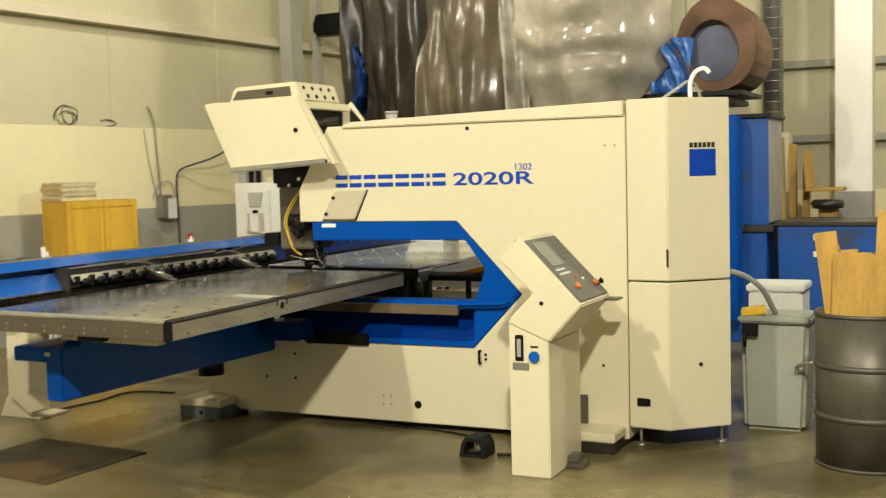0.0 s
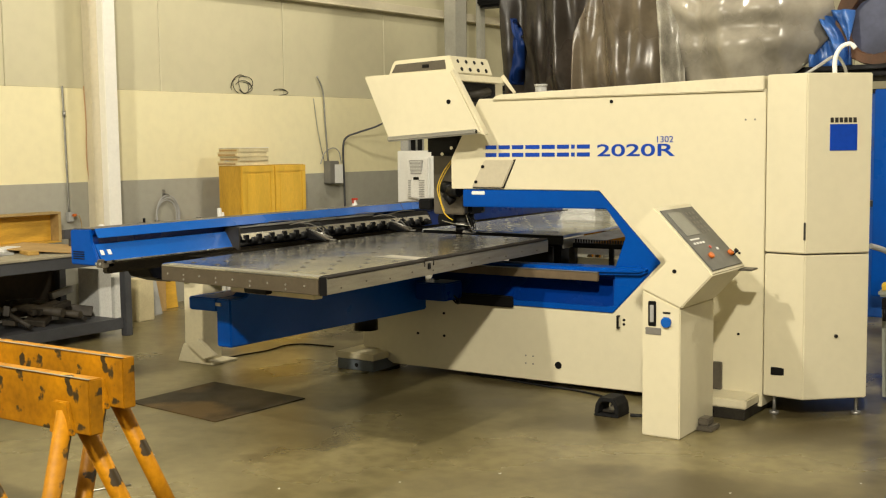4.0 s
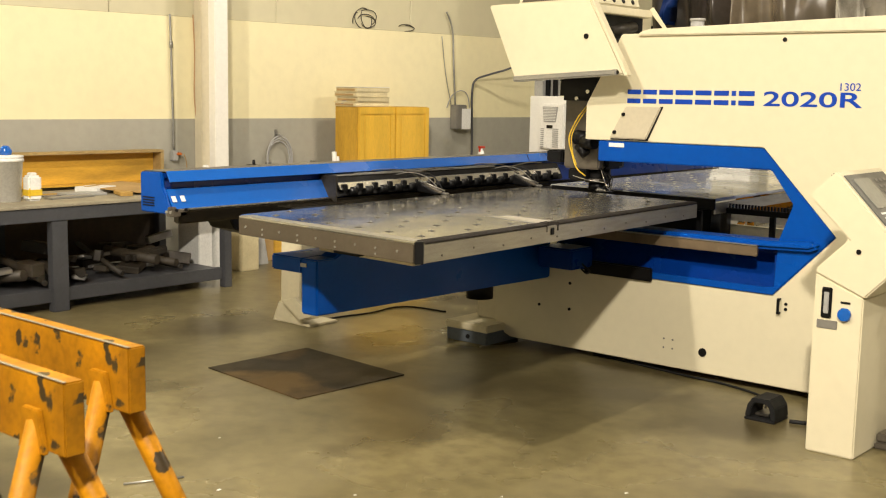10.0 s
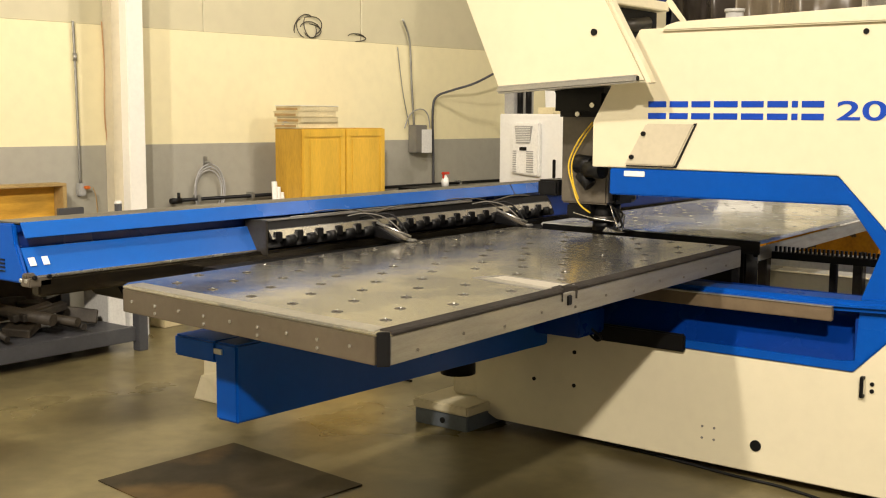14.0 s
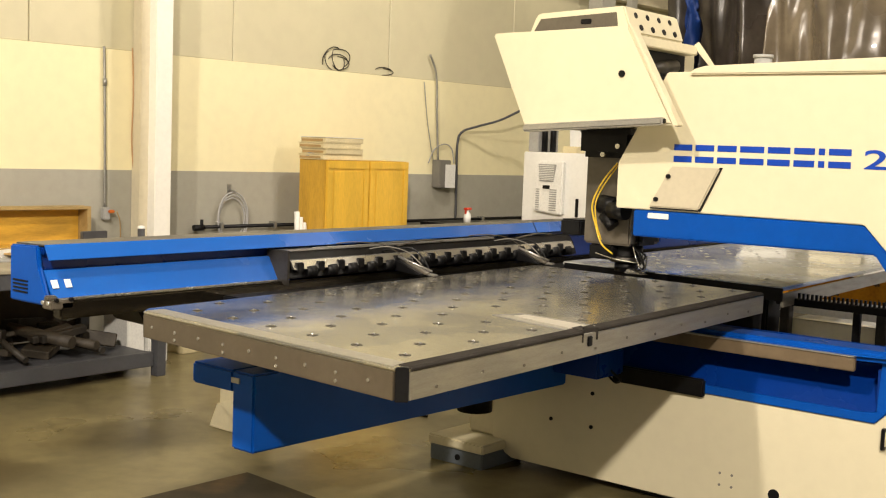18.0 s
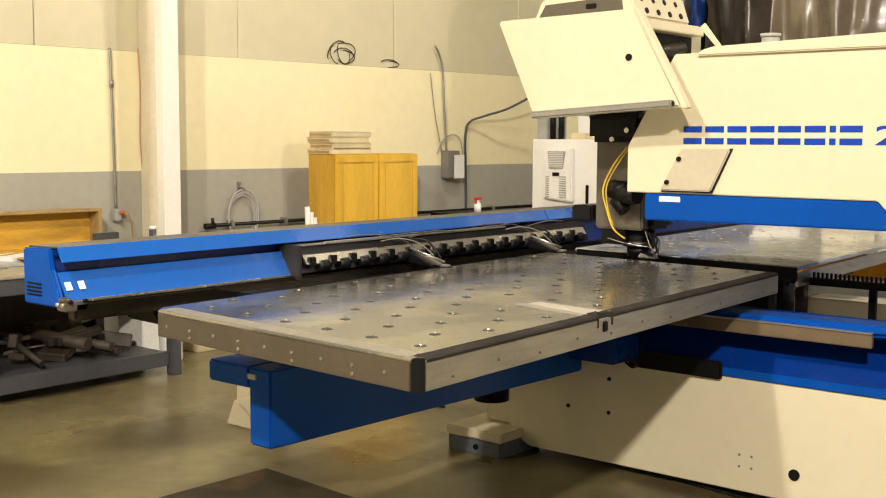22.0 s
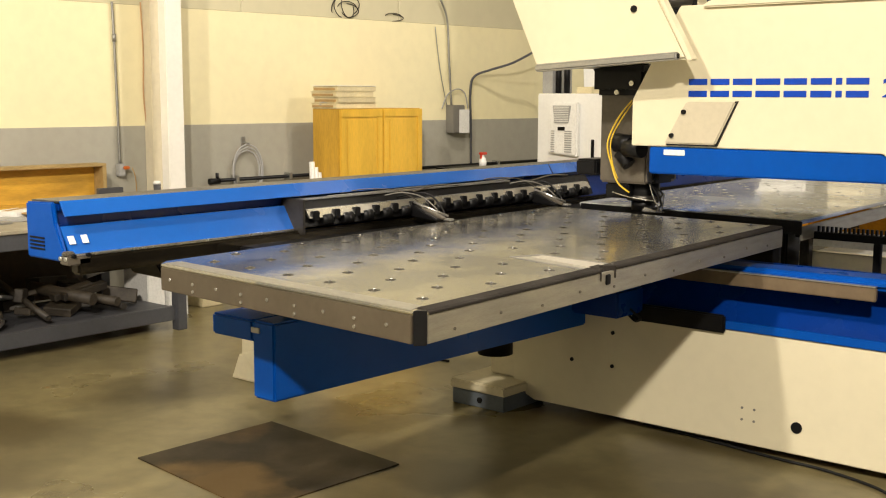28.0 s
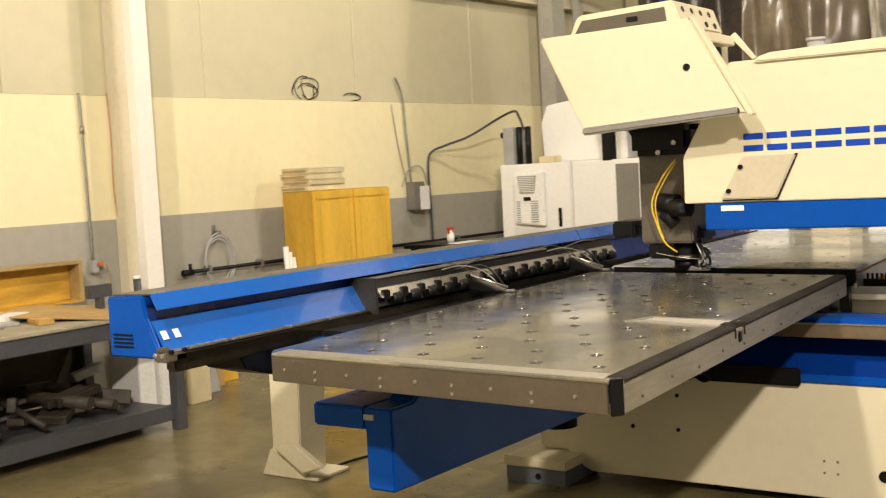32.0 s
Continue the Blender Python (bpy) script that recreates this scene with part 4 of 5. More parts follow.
part("joystick", turned(join(rod((0.42, -0.385, 0.0), (0.42, -0.385, 0.03), 0.010), rod((0.42, -0.385, 0.03), (0.42, -0.385, 0.042), 0.014)), SLOPE), BLACK, kp)
part("tray", box(-0.04, 0.06, -0.42, -0.30, 0.955, 0.967, 0.003), HEADGREY, cn, "small folding tray")
part("signal_knob", join(rod((-0.42, -0.62, 1.27), (-0.43, -0.62, 1.31), 0.03), box(-0.47, -0.40, -0.68, -0.57, 1.30, 1.325, 0.008)), BLACK, cn)
st = part("switch_slot", box(-0.397, -0.347, -0.883, -0.872, 0.657, 0.804, 0.006), BLACK, cn)
part("slot_glass", box(-0.384, -0.360, -0.886, -0.880, 0.68, 0.782, 0.004), VENTGREY, st)
part("name_plate", box(-0.414, -0.316, -0.880, -0.873, 0.607, 0.648, 0.002), GREYPLATE, cn)
part("socket_cover", join(rod((-0.282, -0.895, 0.686), (-0.282, -0.870, 0.686), 0.030, sides=16), box(-0.308, -0.256, -0.893, -0.872, 0.655, 0.715, 0.01)), BLUEL, cn, "blue socket cover")
part("marking", box(-0.305, -0.26, -0.878, -0.874, 0.735, 0.745, 0), BLACK, cn)
part("plug", rod((-0.235, -0.884, 0.985), (-0.235, -0.876, 0.985), 0.012), BLACK, cn)
part("stop_switch", join(box(-0.197, -0.13, -0.60, -0.50, 0.03, 0.075, 0.008), box(-0.197, -0.10, -0.62, -0.48, 0.0, 0.03, 0.006)), HEADGREY, cn)

pd = thing("foot_pedal", (-0.80, -0.52, 0), "black hooded foot pedal on the floor with a trailing cable", "foot pedal")
PS = Matrix.Translation((-0.81, -0.50, 0)) @ Matrix.Scale(0.78, 4) @ Matrix.Translation((0.79, 0.53, 0))
part("base", turned(box(-0.90, -0.68, -0.64, -0.42, 0.0, 0.02, 0.006), PS), RUBBER, pd)
part("hood", turned(prism([(-0.90, 0.02), (-0.885, 0.10), (-0.85, 0.155), (-0.73, 0.155), (-0.69, 0.10), (-0.68, 0.02), (-0.715, 0.02), (-0.725, 0.09), (-0.75, 0.122), (-0.83, 0.122), (-0.855, 0.09), (-0.865, 0.02)], "y", -0.63, -0.42, 0.006), PS), RUBBER, pd)
part("treadle", turned(box(-0.84, -0.74, -0.60, -0.46, 0.03, 0.05, 0.006), PS), DARKSTEEL, pd)
solo("floor_cable", join(tube([(-0.68, -0.5, 0.012), (-0.55, -0.46, 0.012), (-0.46, -0.42, 0.012)], 0.011)), RUBBER, "black rubber cable lying on the floor", "cable")
solo("floor_cable", tube([(-2.29, 0.10, 0.010), (-1.9, 0.05, 0.010), (-1.55, 0.0, 0.010), (-1.3, -0.02, 0.010), (-1.0, -0.14, 0.010), (-0.86, -0.41, 0.010)], 0.007), RUBBER, "thin black cable along the machine base", "cable")
solo("floor_cable", tube([(-4.33, -0.44, 0.008), (-4.32, -0.21, 0.008), (-4.27, 0.06, 0.008), (-4.30, 0.34, 0.008), (-4.19, 0.47, 0.008), (-3.9, 0.5, 0.008)], 0.007), RUBBER, "thin black cable from the support leg across the floor", "cable")

# ---- saw horses ----
def saw_horse(xr, y, zt=0.98, length=1.45, label="worn yellow steel saw horse with pipe legs"):
    h = thing("saw_horse", (xr - length / 2, y, 0), label, "saw horse", "yellow saw horses")
    part("beam", box(xr - length, xr, y - 0.028, y + 0.028, zt - 0.185, zt, 0.004), YELLOW, h)
    part("top_edge", box(xr - length, xr, y - 0.029, y - 0.019, zt + 0.0005, zt + 0.003, 0.001), BENCHTOP, h, "bare worn top edge")
    for e, sg in ((xr - 0.13, 1), (xr - length + 0.13, -1)):
        for q in (-1, 1):
            part("leg", rod((e, y + q * 0.02, zt - 0.12), (e + sg * 0.14, y + q * 0.36, 0.0), 0.031, 0.031, 14), YELLOW, h)
            part("gusset", prism([(e - 0.06, zt - 0.19), (e + 0.06, zt - 0.19), (e + 0.035, zt - 0.08), (e - 0.035, zt - 0.08)], "y", y + q * 0.029, y + q * 0.045, 0.003), YELLOW, h)
        part("tie_bar", rod((e + sg * 0.10, y - 0.27, 0.24), (e + sg * 0.10, y + 0.27, 0.24), 0.02), YELLOW, h)
    return h
saw_horse(-0.90, -4.31)
saw_horse(-0.69, -4.63)
saw_horse(-0.92, -4.93, 0.98)
hb = saw_horse(-1.92, 3.62, 0.82, 1.15, "yellow steel saw horse behind the machine")

# ---- floor boards ----
solo("floor_board", prism([(-3.76, -1.87), (-2.845, -1.97), (-2.80, -1.16), (-3.74, -1.085)], "z", 0.0, 0.006, 0.001), MATDARK, "thin dark stained board lying on the floor", "board")

# ---- work bench ----
wb = thing("work_bench", (-6.4, -1.7, 0), "long dark grey steel work bench with a worn pale top", "work bench")
part("frame_rail", box(-5.99, -5.94, -3.7, 0.07, 0.685, 0.785, 0.004), BENCHGREY, wb)
part("frame_rail", box(-6.95, -5.99, 0.02, 0.07, 0.685, 0.785, 0.004), BENCHGREY, wb)
part("bench_top", box(-6.98, -5.93, -3.72, 0.08, 0.787, 0.807, 0.004), BENCHTOP, wb)
for y in (-3.2, -1.60, 0.0):
    for x in (-6.02, -6.95):
        part("leg", box(x, x + 0.075, y, y + 0.075 if y == 0 else y + 0.13, 0.0, 0.684, 0.004), BENCHGREY, wb)
part("shelf_rail", box(-6.03, -5.98, -3.7, 0.0, 0.07, 0.17, 0.004), BENCHGREY, wb)
part("back_board", box(-7.0, -6.975, -3.7, 0.04, 0.15, 0.684, 0.003), vmat("brown_hardboard", (0.11, 0.068, 0.028), 0.6, var=0.35, scale=1.5, fine=0.1), wb, "stained brown board behind the shelf")
part("lower_shelf", box(-6.95, -6.035, -3.7, 0.06, 0.12, 0.145, 0.003), BENCHGREY, wb)
rng = random.Random(7)
for k in range(54):
    x, y = rng.uniform(-6.85, -6.15), -0.12 - 3.0 * (k / 54) + rng.uniform(-0.08, 0.08)
    a, b, h = rng.uniform(0.08, 0.34), rng.uniform(0.05, 0.20), rng.uniform(0.02, 0.10)
    z0 = 0.146 + (0.10 if k % 3 == 0 else 0.0) + (0.08 if k % 7 == 0 else 0)
    if y > -1.66 and y < -1.40 and x > -6.2:
        continue
    sc = box(-a / 2, a / 2, -b / 2, b / 2, 0, h, 0.006, 1)
    turned(sc, pose(x, y, z0 + 0.03, rng.uniform(-14, 14), rng.uniform(-12, 12), rng.uniform(0, 180)))
    solo("scrap_offcut", sc, SCRAP if k % 5 else ALU, "rusty metal offcut on the lower bench shelf", "scrap metal", "scrap on the bench shelf")
for k in range(9):
    y = -0.3 - 0.2 * k
    solo("scrap_tube", rod((-6.75 + 0.05 * (k % 3), y, 0.20 + 0.06 * (k % 4)), (-6.15, y + 0.18 * math.sin(k), 0.19 + 0.04 * (k % 3)), 0.022 + 0.01 * (k % 3)), SCRAP, "short length of dark steel tube on the shelf", "scrap metal", "scrap on the bench shelf")
# back crate panel on the bench
cr = thing("plywood_crate", (-7.2, -0.9, 0.807), "open plywood crate standing on the bench against the wall", "crate")
part("back_panel", on_wall(box(0.10, 0.125, -2.2, 0.26, 0.82, 1.085, 0.002)), PLY, cr)
part("top_board", on_wall(box(0.10, 0.26, -2.2, 0.295, 1.085, 1.108, 0.003)), CRATEWOOD, cr)
part("end_board", on_wall(box(0.10, 0.26, 0.262, 0.295, 0.81, 1.084, 0.003)), CRATEWOOD, cr)
part("bottom_board", on_wall(box(0.10, 0.30, -2.2, 0.261, 0.808, 0.819, 0.002)), PLY, cr)
# things on the bench
bk = thing("bucket", (-6.4, -1.70, 0.807), "white plastic bucket with a blue cap on the bench", "bucket")
part("body", lathe([(0.10, 0.0), (0.122, 0.30), (0.13, 0.30), (0.13, 0.32), (0.122, 0.325), (0.128, 0.33), (0.128, 0.345), (0.01, 0.35)], (-6.4, -1.70, 0.807), 28), WHITEPL, bk)
part("cap", lathe([(0.045, 0.0), (0.05, 0.03), (0.03, 0.06), (0.02, 0.07)], (-6.4, -1.70, 1.156), 16), BLUEL, bk)
cn_ = thing("oil_jug", (-6.33, -1.52, 0.807), "white jug with a yellow label on the bench", "jug")
part("body", box(-6.38, -6.28, -1.585, -1.475, 0.807, 1.0, 0.015), WHITEPL, cn_)
part("label", box(-6.384, -6.276, -1.589, -1.471, 0.835, 0.905, 0.012), YELLOWPL, cn_)
part("handle", box(-6.36, -6.30, -1.56, -1.50, 0.998, 1.02, 0.008), WHITEPL, cn_)
for k, (x, y, w_, l_, h_, a, m_, lab) in enumerate([(-6.42, -0.42, 0.86, 0.62, 0.010, 28, KRAFT, "flat brown cardboard sheet on the bench"), (-6.5, -1.0, 0.20, 0.34, 0.02, -8, VENTGREY, "grey folder lying on the bench"),
        (-6.35, -1.2, 0.1, 0.4, 0.015, 5, ALU, "thin aluminium strip on the bench"), (-6.65, -0.78, 0.22, 0.26, 0.05, 20, WHITEPL, "white paper stack on the bench"), (-6.3, -0.75, 0.10, 0.24, 0.03, 70, TIMBER, "small timber block on the bench"),
        (-6.6, -1.3, 0.14, 0.5, 0.01, 3, BRIGHT, "steel strip on the bench"), (-6.75, -0.2, 0.05, 0.19, 0.02, 0, BLACK, "dark tray on the bench")]):
    b_ = box(-w_ / 2, w_ / 2, -l_ / 2, l_ / 2, 0, h_, 0.003)
    solo("bench_item", turned(b_, pose(x, y, 0.808 + (0.02 if k == 0 else 0), 0, 3 if k == 0 else 0, a)), m_, lab, "loose item", "things on the bench")
solo("small_monitor", join(box(-6.42, -6.38, -0.31, -0.115, 0.905, 0.99, 0.004), box(-6.43, -6.37, -0.23, -0.19, 0.808, 0.91, 0.004)), BENCHGREY, "small dark grey display on a stand", "monitor")

# white waste items near the bench end
for k, (x, y, z, a, b, h) in enumerate([(-6.55, 0.15, 0, 0.30, 0.15, 0.59), (-6.5, 0.325, 0, 0.26, 0.17, 0.50), (-6.62, 0.75, 0, 0.22, 0.2, 0.42)]):
    solo("white_carton", box(x - a / 2, x + a / 2, y - b / 2, y + b / 2, z, z + h, 0.006), WHITEPL if k != 2 else CARD, "white carton by the end of the bench", "carton", "cartons by the bench")
solo("leaning_panel", prism([(-6.95, 0.0), (-6.72, 0.0), (-6.90, 0.75), (-6.95, 0.75)], "y", 0.95, 1.15, 0.004), VENTGREY, "grey sheet offcuts leaning at the wall", "panel")

solo("yellow_offcut", turned(box(-0.012, 0.012, -0.13, 0.13, 0, 0.52, 0.003), pose(-6.98, 1.47, 0, 0, -7, 0)), PLY, "yellow varnished plywood offcut leaning at the wall", "plywood offcut")
solo("brown_carton", box(-7.05, -6.86, 1.15, 1.335, 0, 0.46, 0.006), KRAFT, "brown cardboard carton standing at the wall", "carton")

# ---- oak cabinet and cartons ----
ok = thing("oak_cabinet", (-6.83, 2.85, 0), "tall honey oak cabinet with two panelled doors", "cabinet")
part("carcass", box(-7.0, -6.672, 2.30, 3.385, 0.0, 1.515, 0.004), OAKD, ok)
for y0, y1 in ((2.305, 2.834), (2.852, 3.38)):
    d = part("door", join(box(-6.670, -6.652, y0, y1, 0.62, 1.51, 0.003)), OAK, ok)
    part("door_rail", box(-6.652, -6.642, y0, y1, 1.44, 1.51, 0.003), OAK, d)
    part("door_rail", box(-6.652, -6.642, y0, y1, 0.62, 0.69, 0.003), OAK, d)
    part("door_stile", box(-6.652, -6.642, y0, y0 + 0.065, 0.691, 1.439, 0.003), OAK, d)
    part("door_stile", box(-6.652, -6.642, y1 - 0.065, y1, 0.691, 1.439, 0.003), OAK, d)
    part("raised_panel", box(-6.652, -6.645, y0 + 0.08, y1 - 0.08, 0.71, 1.42, 0.006), OAK, d)
    d = part("door", box(-6.670, -6.650, y0, y1, 0.06, 0.61, 0.003), OAK, ok)
for k in range(4):
    z = 1.5165 + k * 0.0505
    ct = thing("flat_carton", (-6.83, 2.54, z), "flat cream carton stacked on the oak cabinet", "carton", "cartons on the cabinet")
    sh = 0.012 * (k % 2) - 0.01 * (k == 3)
    part("body", box(-7.0 + sh, -6.685 + sh, 2.285 + 0.02 * (k % 2), 2.79 - 0.015 * (k % 3), z, z + 0.044, 0.004), CARD, ct)
    part("lid", box(-7.0 + sh, -6.684 + sh, 2.275 + 0.02 * (k % 2), 2.793 - 0.015 * (k % 3), z + 0.0445, z + 0.050, 0.002), WHITEPL if k == 3 else CARD, ct)
    part("end_gap", box(-6.98 + sh, -6.72 + sh, 2.280 + 0.02 * (k % 2), 2.2845 + 0.02 * (k % 2), z + 0.010, z + 0.030, 0), KRAFT, ct, "dark open end")
solo("crumpled_bag", turned(lathe([(0.02, 0), (0.10, 0.02), (0.12, 0.05), (0.08, 0.10), (0.02, 0.12)], (0, 0, 0), 9), pose(-6.84, 2.345, 1.517, 0, 0, 20) @ Matrix.Diagonal((1, 0.45, 0.6, 1))), HOSE, "crumpled grey plastic bag on the cabinet", "bag")
for k in range(3):
    solo("white_trim", rod((-6.78 + 0.03 * k, 2.12 + 0.05 * k, 0.0), (-6.88, 2.17 + 0.04 * k, 1.05 - 0.05 * k), 0.026, sides=6), WHITEPL, "white trim length leaning by the cabinet", "trim length", "leaning trim lengths")

# ---- fittings on the west wall ----
def wall_tube(pts, r):
    return on_wall(tube(pts, r))
cdt = thing("conduit_drop", tuple(WO + WU * 0.53), "grey steel conduit with a socket box on the wall", "conduit")
part("pipe", wall_tube([(0.02, 0.523, 2.36), (0.02, 0.53, 2.1), (0.02, 0.54, 1.5), (0.02, 0.545, 1.08)], 0.011), GALV, cdt)
part("coupling", on_wall(rod((0.02, 0.532, 2.05), (0.02, 0.532, 2.11), 0.017)), GALV, cdt)
part("socket_box", on_wall(box(0.002, 0.06, 0.515, 0.575, 0.985, 1.085, 0.006)), VENTGREY, cdt)
part("plug", on_wall(box(0.05, 0.09, 0.55, 0.60, 1.04, 1.065, 0.008)), ORANGE, cdt, "orange plug")
part("cord", wall_tube([(0.08, 0.62, 1.05), (0.06, 0.66, 0.95), (0.05, 0.67, 0.7), (0.05, 0.66, 0.3)], 0.004), KRAFT, cdt)
cw = thing("orange_cord", tuple(WO + WU * 0.8), "thin orange extension cord hanging down the wall column", "cord")
part("cord", wall_tube([(0.02, 0.775, 2.37), (0.025, 0.785, 2.0), (0.02, 0.78, 1.6), (0.03, 0.81, 1.2), (0.03, 0.80, 0.7), (0.04, 0.83, 0.1)], 0.006), vmat("faded_orange_cord", (0.50, 0.30, 0.14), 0.6), cw)
hs = thing("hose_coil", tuple(WO + WU * 1.76), "coiled clear hose hanging on a wall hook", "hose")
for k in range(3):
    part("loop", wall_tube([(0.04 + 0.012 * k, 1.765 + 0.012 * math.sin(3 * k) + (0.135 + 0.012 * k) * math.sin(a * 0.6283), 0.975 + (0.18 + 0.014 * ((k * 2) % 5)) * math.cos(a * 0.6283)) for a in range(11)], 0.0065), HOSE, hs)
part("hook", on_wall(join(rod((0.0, 1.755, 1.22), (0.10, 1.755, 1.22), 0.008), box(0.0, 0.01, 1.735, 1.775, 1.17, 1.27, 0.002))), GALV, hs)
pr = thing("wall_pipe", tuple(WO + WU * 3.5), "dark horizontal pipe along the lower wall", "pipe")
part("pipe", on_wall(rod((0.06, 1.42, 0.905), (0.06, 6.5, 0.915), 0.016)), BLACK, pr)
part("valve", on_wall(join(rod((0.06, 1.36, 0.90), (0.06, 1.46, 0.90), 0.026), rod((0.06, 1.44, 0.9), (0.06, 1.44, 0.97), 0.014))), BLACK, pr)
for y in (1.62, 2.2, 3.6, 5.0):
    part("strap", on_wall(box(0.0, 0.09, y, y + 0.03, 0.88, 0.94, 0.003)), GALV, pr)
eb = thing("electrical_box", tuple(WO + WU * 4.4), "grey wall disconnect box with a white notice and conduits", "electrical box")
part("box", on_wall(box(0.002, 0.12, 4.28, 4.45, 1.25, 1.535, 0.008)), GREYPLATE, eb)
part("notice", on_wall(box(0.131, 0.134, 4.35, 4.50, 1.25, 1.49, 0.001)), WHITEPL, eb)
part("lever", on_wall(rod((0.08, 4.46, 1.45), (0.10, 4.54, 1.48), 0.012)), BLACK, eb)
part("conduit", wall_tube([(0.03, 4.17, 2.60), (0.03, 4.27, 2.40), (0.03, 4.30, 2.0), (0.03, 4.34, 1.52)], 0.011), GALV, eb)
part("wire", wall_tube([(0.02, 4.11, 2.32), (0.02, 4.18, 1.9), (0.02, 4.28, 1.53)], 0.005), GALV, eb)
part("loop_cable", wall_tube([(0.03, 4.20, 1.50), (0.04, 4.27, 1.64), (0.04, 4.42, 1.70), (0.04, 4.53, 1.65), (0.04, 4.57, 1.5)], 0.006), VENTGREY, eb)
bc = thing("black_conduit", tuple(WO + WU * 4.6), "black flexible conduit rising from the pipe and over to the cabinet", "conduit")
part("conduit", wall_tube([(0.05, 4.615, 0.91), (0.05, 4.61, 1.3), (0.05, 4.60, 1.68), (0.06, 4.65, 1.83), (0.15, 4.80, 1.90), (0.30, 5.0, 1.98), (0.5, 5.25, 2.15), (0.85, 5.05, 2.20), (1.05, 4.85, 2.13), (1.15, 4.78, 2.0)], 0.0125), BENCHGREY, bc)
for s0, zt, n_ in ((2.95, 2.35, 7), (3.54, 2.345, 2)):
    co = thing("wire_coil", tuple(WO + WU * s0 + Vector((0, 0, zt))), "coil of dark wire on the wall ledge", "wire coil", "wire coils on the ledge")
    for k in range(n_):
        r_ = 0.15 if n_ == 7 else 0.14
        part("loop", wall_tube([(-0.02 + 0.03 * math.sin(a * 0.6283 + 1.7 * k), s0 + 0.05 * math.sin(2.3 * k) + (r_ - 0.025 * (k % 4)) * math.sin(a * 0.6283), zt + 0.006 + (0.55 + 0.07 * k) * 0.12 * (1 + math.cos(a * 0.6283 + 0.25 * math.sin(k))) * (1 if n_ == 7 else 0.5)) for a in range(11)], 0.0045), DARKSTEEL, co)

# ---- white electrical cabinets ----
ec = thing("electrical_cabinet", (-5.35, 4.75, 0), "white steel electrical cabinet with a cooling unit on its door", "electrical cabinet")
part("body", box(-6.115, -5.335, 4.52, 5.05, 0.0, 1.655, 0.006), WHITEBOX, ec)
part("body", box(-5.325, -4.56, 4.52, 5.05, 0.0, 1.655, 0.006), WHITEBOX, ec)
part("door", box(-6.105, -5.345, 4.503, 4.521, 0.08, 1.645, 0.004), WHITEBOX, ec)
part("door", box(-5.315, -4.57, 4.503, 4.521, 0.08, 1.645, 0.004), WHITEBOX, ec)
ac = part("cooling_unit", prism([(-5.93, 1.08), (-5.60, 1.05), (-5.60, 1.57), (-5.90, 1.575), (-5.93, 1.55)], "y", 4.44, 4.505, 0.012), WHITEPL, ec)
part("upper_grille", prism([(-5.86, 1.37), (-5.70, 1.37), (-5.67, 1.54), (-5.88, 1.54)], "y", 4.432, 4.442, 0.003), VENTGREY, ac)
for k in range(9):
    part("grille_bar", box(-5.865, -5.695, 4.427, 4.433, 1.385 + k * 0.017, 1.391 + k * 0.017, 0), WHITEPL, ac)
part("display", box(-5.82, -5.74, 4.430, 4.442, 1.30, 1.335, 0.003), BLACK, ac)
for k in range(10):
    part("grille_slot", box(-5.90, -5.86, 4.434, 4.442, 1.09 + k * 0.022, 1.10 + k * 0.022, 0), VENTGREY, ac)
    part("grille_slot", box(-5.74, -5.66, 4.434, 4.442, 1.09 + k * 0.022, 1.10 + k * 0.022, 0), VENTGREY, ac)
part("door_latch", box(-5.475, -5.44, 4.492, 4.505, 1.04, 1.22, 0.006), BLACK, ec)
part("dark_window", box(-4.86, -4.63, 4.495, 4.505, 1.05, 1.61, 0.008), GREYPLATE, ec)
part("door_latch", box(-4.60, -4.575, 4.49, 4.505, 1.1, 1.3, 0.004), BLACK, ec)
tp = thing("transformer_box", (-5.75, 4.8, 1.656), "grey switch box with dark tubes on top of the cabinet", "switch box")
part("box", box(-6.09, -5.97, 4.55, 4.9, 1.656, 2.02, 0.006), VENTGREY, tp)
part("tube", rod((-5.93, 4.6, 1.656), (-5.93, 4.6, 2.02), 0.03), BLACK, tp)
part("tube", rod((-5.83, 4.6, 1.656), (-5.83, 4.6, 2.02), 0.03), BLACK, tp)
part("knob", rod((-6.13, 4.6, 1.95), (-6.08, 4.6, 1.95), 0.03), BLACK, tp)
solo("tall_white_housing", prism([(-5.80, 1.657), (-4.9, 1.657), (-4.9, 2.05), (-5.45, 2.26), (-5.75, 2.22), (-5.82, 2.05)], "y", 4.85, 5.05, 0.01), WHITEBOX, "white sheet-metal housing on top of the cabinet", "housing")
solo("small_carton", box(-5.72, -5.55, 4.6, 4.75, 1.656, 1.72, 0.005), CARD, "small yellow carton on the cabinet", "carton")
# low table with spray bottle
lt = thing("low_table", (-6.3, 4.05, 0), "dark low table with scattered items by the wall", "table")
part("top", box(-6.75, -5.9, 3.7, 4.4, 0.90, 0.935, 0.004), BLACK, lt)
for x in (-6.7, -5.98):
    for y in (3.75, 4.32):
        part("leg", box(x, x + 0.05, y, y + 0.05, 0, 0.9, 0.003), BLACK, lt)
sp = thing("spray_bottle", (-6.40, 4.0, 0.936), "white spray bottle with a red trigger", "spray bottle")
part("bottle", lathe([(0.035, 0), (0.038, 0.06), (0.03, 0.09), (0.014, 0.11), (0.014, 0.125)], (-6.40, 4.0, 0.936), 16), WHITEPL, sp)
